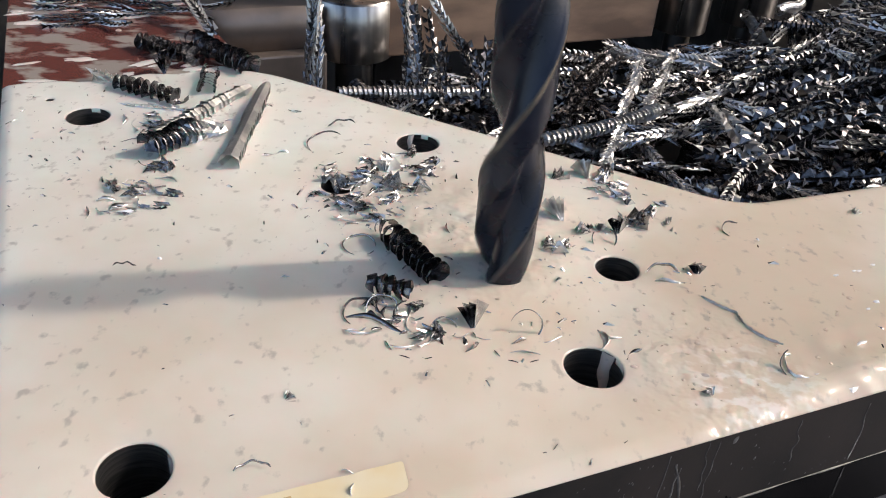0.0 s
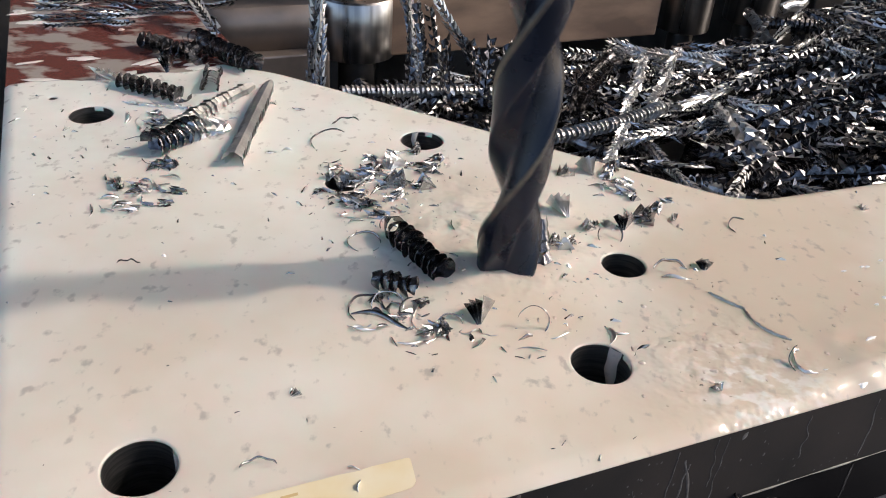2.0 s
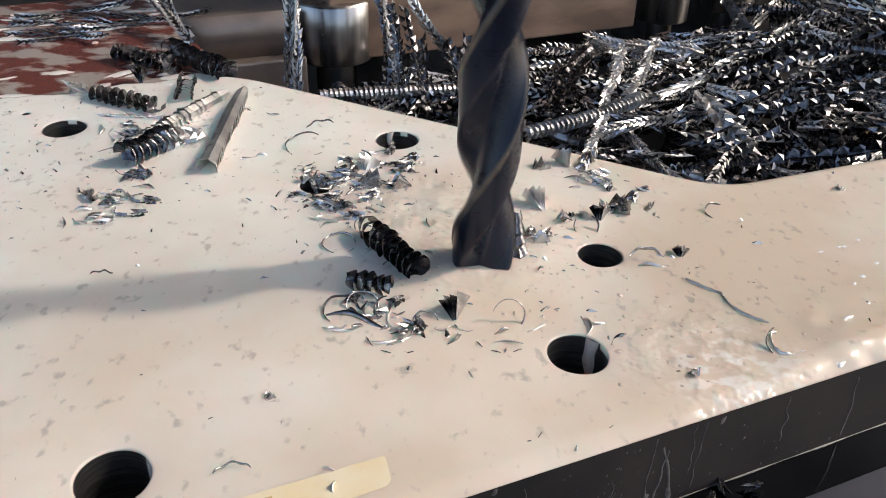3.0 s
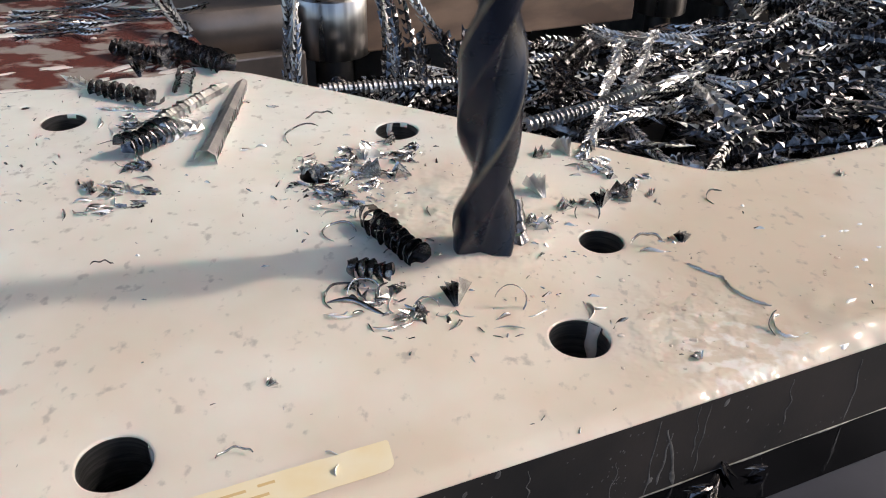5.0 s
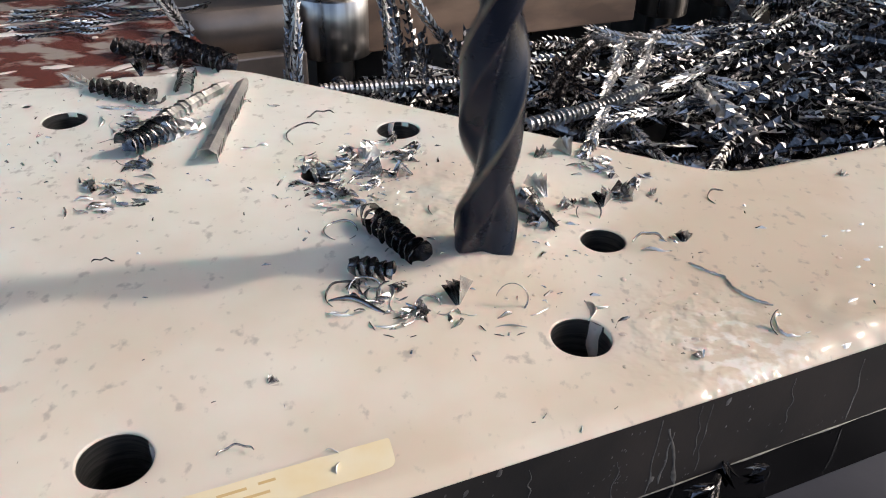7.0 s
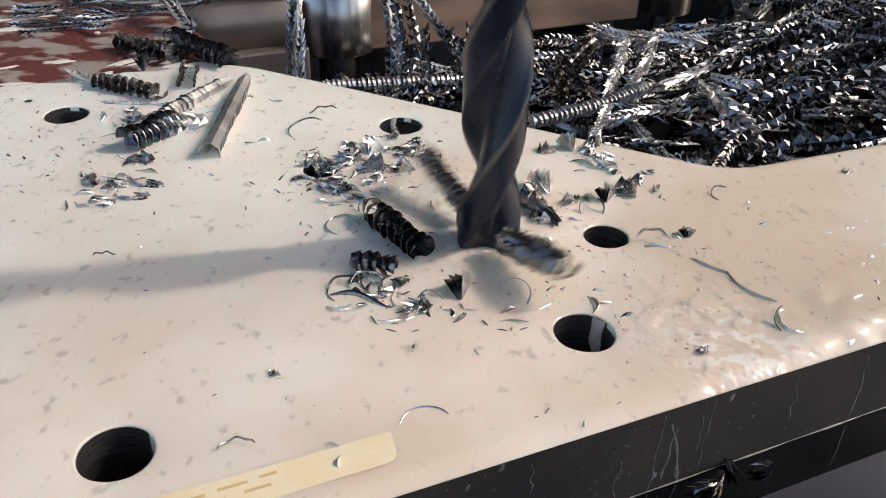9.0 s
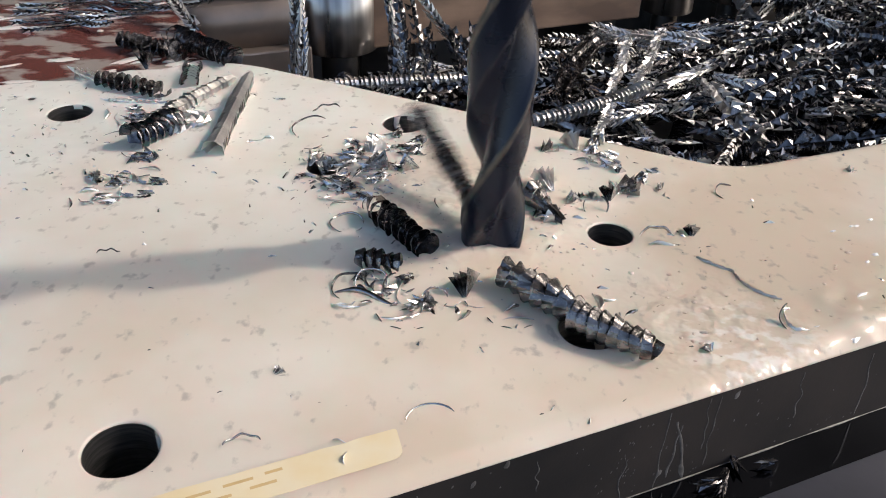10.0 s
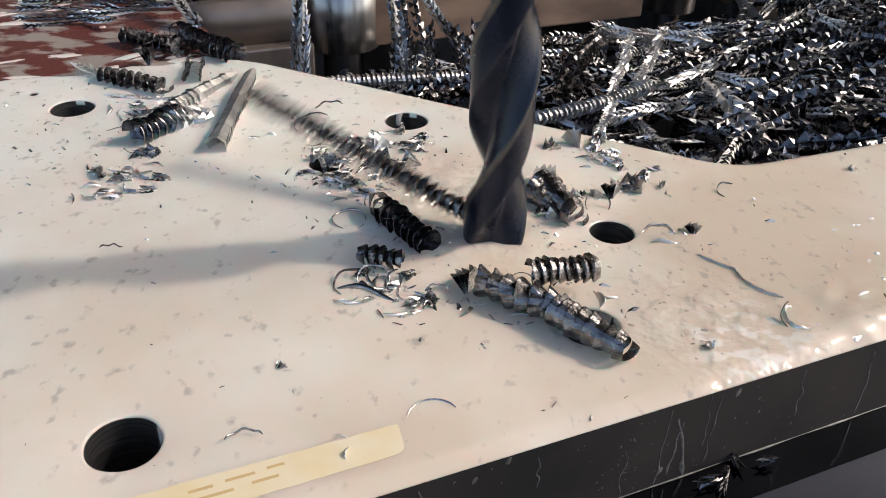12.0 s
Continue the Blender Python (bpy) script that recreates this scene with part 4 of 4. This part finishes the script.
STRIPS = [
    (-0.0411, 0.2980, 0.0301, -10, 0.0025),
    (-0.0158, 0.3095, 0.0186, -74, 0.0030),
    (0.0073, 0.2906, 0.0076, 13, 0.0030),
    (0.0131, 0.2808, 0.0091, 43, 0.0030),
    (-0.0193, 0.2814, 0.0212, 5, 0.0012),
    (0.0258, 0.2812, 0.0197, 5, 0.0015),
    (0.0794, 0.4387, 0.0147, -12, 0.0025),
    (0.1066, 0.3448, 0.0185, 15, 0.0030),
    (-0.0663, 0.4051, 0.0179, -22, 0.0015),
    (-0.0580, 0.3906, 0.0248, 58, 0.0015),
    (-0.0601, 0.3842, 0.0172, -22, 0.0020),
    (-0.0543, 0.4344, 0.0275, -38, 0.0015),
    (-0.0475, 0.4049, 0.0285, 44, 0.0015),
    (-0.0526, 0.3736, 0.0137, 47, 0.0020),
    (-0.0755, 0.4036, 0.0078, -44, 0.0015),
    (-0.0207, 0.4422, 0.0088, -30, 0.0015),
    (-0.0142, 0.4507, 0.0087, -58, 0.0015),
    (-0.0546, 0.4528, 0.0152, -4, 0.0025),
    (-0.1777, 0.3873, 0.0149, 33, 0.0020),
    (-0.1752, 0.3724, 0.0115, 51, 0.0025),
    (-0.1869, 0.3954, 0.0141, 53, 0.0020),
    (-0.1848, 0.3593, 0.0132, 97, 0.0020),
    (-0.2060, 0.4741, 0.0174, 98, 0.0020),
    (-0.1952, 0.4635, 0.0210, 104, 0.0020),
    (-0.2024, 0.4501, 0.0210, 20, 0.0020),
    (-0.1042, 0.4519, 0.0071, 28, 0.0020),
    (-0.1113, 0.4453, 0.0123, 47, 0.0020),
    (-0.1141, 0.5189, 0.0145, -29, 0.0020),
    (0.0735, 0.2900, 0.0130, 80, 0.0032),
    (0.0760, 0.2990, 0.0095, -5, 0.0022),
    (0.0830, 0.2850, 0.0100, 40, 0.0020),
    (-0.0245, 0.1975, 0.0060, 100, 0.0014),
    (-0.0300, 0.2080, 0.0070, 12, 0.0010),
]

for k, (x, y, size, az, spread, tilt) in enumerate(FANS):
    ob = new("fan_chip", fan_mesh(size * 0.84, spread * 1.1, k))
    ob.matrix_world = pose(x, y, 0.0018, 0, 0, az) @ pose(0, 0, 0, 0, -tilt, 0) @ pose(0, 0, 0, (k * 53) % 60 - 30)
    tagged(ob, "pleated fan-shaped steel flake stuck in coolant", "metal chip", "fan flakes")
for k, (x, y, r, start, sweep, tilt, width) in enumerate(CURLS):
    pts, ups, n = [], [], 22
    for i in range(n):
        a = radians(start + sweep * i / (n - 1))
        q = r * (1 + 0.12 * i / n)
        pts.append((q * math.cos(a), q * math.sin(a), 0.0006 * math.sin(i * 0.7 + k)))
        ups.append((0.3 * math.cos(a), 0.3 * math.sin(a), 1))
    ob = new("curl_chip", band_mesh("curl_chip", pts, ups, width * 0.8, CHIP_DARK if k % 2 else CHIP_BLACK))
    ob.matrix_world = pose(x, y, 0.0030 + r * math.sin(radians(tilt)) * 0.55, tilt, 0, 0)
    tagged(ob, "thin curled steel shaving in coolant", "metal chip", "curled shavings")
for k, (x, y, length, az, width) in enumerate(STRIPS):
    pts, ups, n = [], [], 9
    for i in range(n):
        s = i / (n - 1)
        pts.append((length * s, 0.10 * length * math.sin(s * 5 + k), 0.0010 * math.sin(s * 4 + k * 2)))
        ups.append((0, 0.9 * math.sin(k * 1.7 + s * 2), 0.8))
    ob = new("strip_chip", band_mesh("strip_chip", pts, ups, width, CHIP if k % 3 else CHIP_DARK))
    ob.matrix_world = pose(x, y, 0.0032, 0, 0, az)
    tagged(ob, "narrow bent steel sliver in coolant", "metal chip", "steel slivers")

# a long torn ribbon and a hook standing on edge near the run-off
for k, nodes in enumerate((((0.1270, 0.3365), (0.1310, 0.3325), (0.1360, 0.3282), (0.1412, 0.3252), (0.1418, 0.3205), (0.1440, 0.3140), (0.1480, 0.3090), (0.1530, 0.3052), (0.1590, 0.3033)),
                           ((0.1585, 0.2965), (0.1560, 0.2960), (0.1545, 0.2915), (0.1540, 0.2850), (0.1565, 0.2815), (0.1640, 0.2815)))):
    pts = [tuple(Vector(a).lerp(Vector(b), i / 4)) + (0.0004 * math.sin(i * 2.1),) for a, b in zip(nodes, nodes[1:]) for i in range(4)]
    ob = new("ribbon_chip", band_mesh("ribbon_chip", pts, [(0.15 * math.sin(i * 0.6), 0.35, 0.9) for i in range(len(pts))], 0.0017, CHIP))
    ob.matrix_world = pose(0, 0, 0.0035)
    tagged(ob, "long thin torn steel ribbon standing in coolant" if k == 0 else "hooked thin steel ribbon in coolant", "metal chip", "torn ribbons")

# drifts of slivers: round the clogged hole, below it, and by the coils
rng = random.Random(31)
SLIVERS = []
for k in range(6):
    pts, ups, n, length = [], [], 8, 0.006 + 0.0022 * k
    for i in range(n):
        s = i / (n - 1)
        pts.append((length * (s - 0.5), 0.14 * length * math.sin(s * 4 + k), 0.0011 * math.sin(s * 5 + k * 2)))
        ups.append((0.2, 0.9 * math.sin(k * 1.7 + s * 3), 0.7))
    SLIVERS.append(band_mesh("strip_chip", pts, ups, 0.0016 + 0.0004 * (k % 3), CHIP if k % 2 else CHIP_DARK))
BITS = [barbed_mesh("jagged_chip", [CHIP_DARK, (CHIP, CHIP_DARK, CHIP)[k % 3]], 0.007 + 0.0022 * k, 0.0030 + 0.0003 * k, 0.0042, 0.8, 3, 25, 40 - 20 * k, 160 + k, 0.45) for k in range(5)]
for cx, cy, sx, sy, count in ((-0.040, 0.425, 0.014, 0.008, 20), (-0.052, 0.400, 0.012, 0.009, 16), (-0.060, 0.432, 0.010, 0.006, 10), (-0.168, 0.400, 0.008, 0.014, 24), (-0.185, 0.475, 0.010, 0.010, 14), (-0.030, 0.452, 0.012, 0.006, 12),
                              (0.010, 0.293, 0.014, 0.006, 12), (-0.022, 0.302, 0.010, 0.008, 12), (0.086, 0.440, 0.014, 0.008, 10), (0.10, 0.40, 0.014, 0.008, 10), (0.055, 0.365, 0.006, 0.012, 6)):
    for i in range(count):
        if i % 5 < (2 if cy > 0.38 else 1):
            ob = new("jagged_chip", rng.choice(BITS))
            ob.matrix_world = pose(rng.gauss(cx, sx), rng.gauss(cy, sy), rng.uniform(0.0022, 0.0036), rng.uniform(0, 360), rng.uniform(-10, 10), rng.gauss(20, 50))
            tagged(ob, "small torn jagged steel chip half sunk in coolant", "metal chip", "jagged bits")
            continue
        ob = new("strip_chip", rng.choice(SLIVERS))
        ob.matrix_world = pose(rng.gauss(cx, sx), rng.gauss(cy, sy), rng.uniform(0.0025, 0.0036), rng.uniform(-40, 40), rng.uniform(-12, 12), rng.gauss(20, 50))
        tagged(ob, "small bent steel sliver in coolant", "metal chip", "steel slivers")

# swarf crumbs past counting
rng = random.Random(77)
verts, faces = [], []


def on_film(x, y):
    u, v = C * x + S * y, -S * x + C * y
    return -0.055 < u and 0.178 < v < 0.59 and (x < -0.135 or y < (0.572 - (x + 0.132) * 0.469 if x < 0.172 else 0.43 + (x - 0.172) * 0.4)) and all((x - a) ** 2 + (y - b) ** 2 > (r + 0.003) ** 2 for a, b, r in HOLES)


for k in range(900):
    if k < 300:
        x, y = rng.uniform(-0.30, 0.30), rng.uniform(0.14, 0.60)
        big = rng.random() < 0.25
    elif k < 480:
        x, y = rng.gauss(-0.20, 0.05), rng.gauss(0.46, 0.06)
        big = rng.random() < 0.4
    elif k < 720:
        x, y = rng.gauss(-0.045, 0.022), rng.gauss(0.405, 0.022)
        big = rng.random() < 0.5
    else:
        x, y = rng.gauss(0.04, 0.045), rng.gauss(0.36, 0.05)
        big = rng.random() < 0.3
    if not on_film(x, y):
        continue
    a, size = rng.uniform(0, math.pi), rng.uniform(0.0005, 0.0011) * (1.8 if big else 1)
    long = rng.uniform(1.0, 3.2)
    first = len(verts)
    c, s = math.cos(a), math.sin(a)
    z = 0.0029 - 0.5 * size * rng.random()
    for px, py, pz in ((-long, -0.5, -0.3), (long, -0.3, -0.3), (long * 0.8, 0.6, -0.2), (-long * 0.9, 0.5, -0.3), (long * rng.uniform(-0.5, 0.5), 0, rng.uniform(0.4, 1.1))):
        px, py = px * size, py * size
        verts.append((x + px * c - py * s, y + px * s + py * c, z + pz * size))
    faces += [(first, first + 1, first + 4), (first + 1, first + 2, first + 4), (first + 2, first + 3, first + 4), (first + 3, first, first + 4)]
tagged(new("swarf_crumbs", mesh_from("swarf_crumbs", verts, faces, [CHIP_DARK, CHIP], False, [rng.choice((0, 0, 1)) for _ in faces])), "tiny steel crumbs floating in the coolant", "metal chips", kind="stuff")

# ---- chips that come up out of the bore and whirl round with the drill ----
def moving_coil(length, radius, turns, label, mat, seed, inner=0.45, jag=0.12, taper=0.0):
    ob = new("spiral_chip", helix_mesh("spiral_chip", mat, length, radius, turns, inner, 0.85, jag, taper, seed=seed, seg=20, thick=0.0005))
    return tagged(ob, label, "metal chip", "chips from the drill")


WHIRL = [moving_coil(0.052, 0.0056, 13, "dark spiral chip whirling with the drill", CHIP_MID, 201, 0.60, 0.14),
         moving_coil(0.046, 0.0053, 11, "dark spiral chip whirling with the drill", CHIP_MID, 202, 0.60, 0.14),
         moving_coil(0.046, 0.0056, 9, "dark spiral chip whirling with the drill", CHIP_MID, 203, 0.60, 0.14)]
FLUNG = [moving_coil(0.046, 0.0072, 7, "thick dark spiral chip thrown beside the drill", CHIP_MID, 204, 0.66, 0.18),
         moving_coil(0.036, 0.0076, 8, "thick ribbed spiral chip lying across a hole", CHIP_MID, 205, 0.78, 0.06, 0.2)]
SETTLED = moving_coil(0.040, 0.0068, 7, "dark open spiral chip behind the drill", CHIP_MID, 206, 0.75, 0.08)
LATE = moving_coil(0.030, 0.0062, 8, "brownish spiral chip falling on another", CHIP_MID, 207, 0.72, 0.08)
pts = [(0.010 * math.cos(a), 0.010 * math.sin(a), 0) for a in [radians(40 + 8 * i) for i in range(18)]]
LOOSE_CURL = tagged(new("curl_chip", band_mesh("curl_chip", pts, [(0.2, 0, 1)] * 18, 0.0018, CHIP_DARK)), "thin curled steel shaving thrown onto the coolant", "metal chip", "curled shavings")


TORN = moving_coil(0.026, 0.0070, 4.5, "torn dark conical chip beside the drill", CHIP_MID, 208, 0.7, 0.25, 0.6)


def ramp(rows, t):
    if t <= rows[0][0]:
        return rows[0][1]
    for (t0, a), (t1, b) in zip(rows, rows[1:]):
        if t <= t1:
            return a + (b - a) * (t - t0) / (t1 - t0)
    return rows[-1][1]


ELEVATION = [(8.4, 60), (9.0, 14), (9.2, 30), (9.5, 47), (9.75, 30), (10.0, 18), (10.25, 30), (10.5, 43), (10.7, 12), (10.8, 20), (11.0, 6), (11.1, 21), (11.2, 22), (11.3, 14), (11.5, 9), (11.6, 10), (11.8, 9), (12.0, 13)]
REACH = [[(8.4, 0.0), (9.5, 0.003), (10.0, 0.030), (10.5, 0.034), (10.8, 0.046), (11.0, 0.058), (11.3, 0.036), (11.5, 0.022), (11.7, 0.045), (12.0, 0.088)],
         [(9.6, 0.0), (10.8, 0.0), (11.0, 0.012), (11.5, 0.010), (12.0, 0.044)], [(11.0, 0.0), (12.0, 0.0)]]


TURNS = [(8.4, 740), (9.0, 122), (9.5, -393), (10.0, -963), (10.5, -1483), (11.0, -2015), (11.5, -2528), (12.0, -3089)]


def whirl_pose(t, shift, reach, lean=0.0):
    a = radians(ramp(TURNS, t) + shift)
    e = radians(max(4.0, ramp(ELEVATION, t) + lean))
    d = Vector((math.cos(a) * math.cos(e), math.sin(a) * math.cos(e), math.sin(e)))
    root = Vector((DRILL_X, DRILL_Y, 0.011)) + 0.013 * Vector((math.cos(a), math.sin(a), 0)) + d * reach
    return along(root, root + d)


def motions():
    rows = []
    for k in range(361):
        t = k / 30
        rows.append((t, pose(DRILL_X, DRILL_Y, 0.0015 - 0.0010 * t, 0, 0, drill_angle(t))))
    walk(DRILL_BIT, rows)
    still = along((DRILL_X, DRILL_Y, -0.075), (DRILL_X, DRILL_Y, 0.0))
    frames = range(253, 361)
    for ob, start, reach in zip(WHIRL, (8.5, 9.6, 10.95), REACH):
        walk(ob, [(0.0, still), (start - 0.1, still)] + [(k / 30, whirl_pose(k / 30, 0, ramp(reach, k / 30))) for k in frames if k / 30 >= start])
    # thrown out of the other flute, they come to lie in front
    rest = [[(along((0.0319, 0.3116, 0.0095), (0.0602, 0.2847, 0.0095))), (along((0.0194, 0.3010, 0.0095), (0.0479, 0.2846, 0.0100)))],
            [(along((0.0590, 0.2790, 0.0100), (0.0874, 0.2617, 0.0090))), (along((0.0511, 0.2808, 0.0100), (0.0810, 0.2546, 0.0090)))]]
    fly = [along((0.055, 0.335, 0.016), (0.095, 0.315, 0.018)), along((0.075, 0.325, 0.020), (0.110, 0.310, 0.018))]
    for ob, start, (a, b), f in zip(FLUNG, (8.5, 9.55), rest, fly):
        rows = [(0.0, still), (start - 0.1, still)] + [(k / 30, whirl_pose(k / 30, 180, 0.0)) for k in frames if start <= k / 30 <= 9.6]
        walk(ob, rows + [(9.7, f), (9.8, a), (11.8, a), (11.9, b), (12.0, b)])
    c0, c1 = along((0.0600, 0.3554, 0.0080), (0.0925, 0.3772, 0.0075)), along((0.0560, 0.4010, 0.0080), (0.0700, 0.3650, 0.0075))
    walk(SETTLED, [(0.0, still), (10.1, still), (10.2, along((0.045, 0.375, 0.02), (0.07, 0.395, 0.03))), (10.3, along((0.055, 0.36, 0.012), (0.09, 0.38, 0.012))), (10.4, c0), (11.8, c0), (11.9, c1), (12.0, c1)])
    d = along((0.0420, 0.2990, 0.0150), (0.0704, 0.3030, 0.0160))
    walk(LATE, [(0.0, still), (11.75, still), (11.85, along((0.045, 0.32, 0.02), (0.07, 0.31, 0.02))), (11.95, d), (12.0, d)])
    e0, e1 = along((0.0480, 0.3520, -0.0060), (0.0465, 0.3620, 0.0140)), along((0.0500, 0.3890, 0.0080), (0.0650, 0.3660, 0.0045))
    walk(TORN, [(0.0, still), (0.2, still), (0.5, e0), (5.65, e0), (5.85, e1), (12.0, e1)])
    low, on = pose(DRILL_X, DRILL_Y, -0.03), pose(0.0045, 0.2193, 0.0028)
    walk(LOOSE_CURL, [(0.0, low), (8.0, low), (8.1, pose(0.02, 0.315, 0.03, 30, 0, 40)), (8.25, pose(0.010, 0.255, 0.035, 40, 20, 60)), (8.4, on), (12.0, on)])


motions()
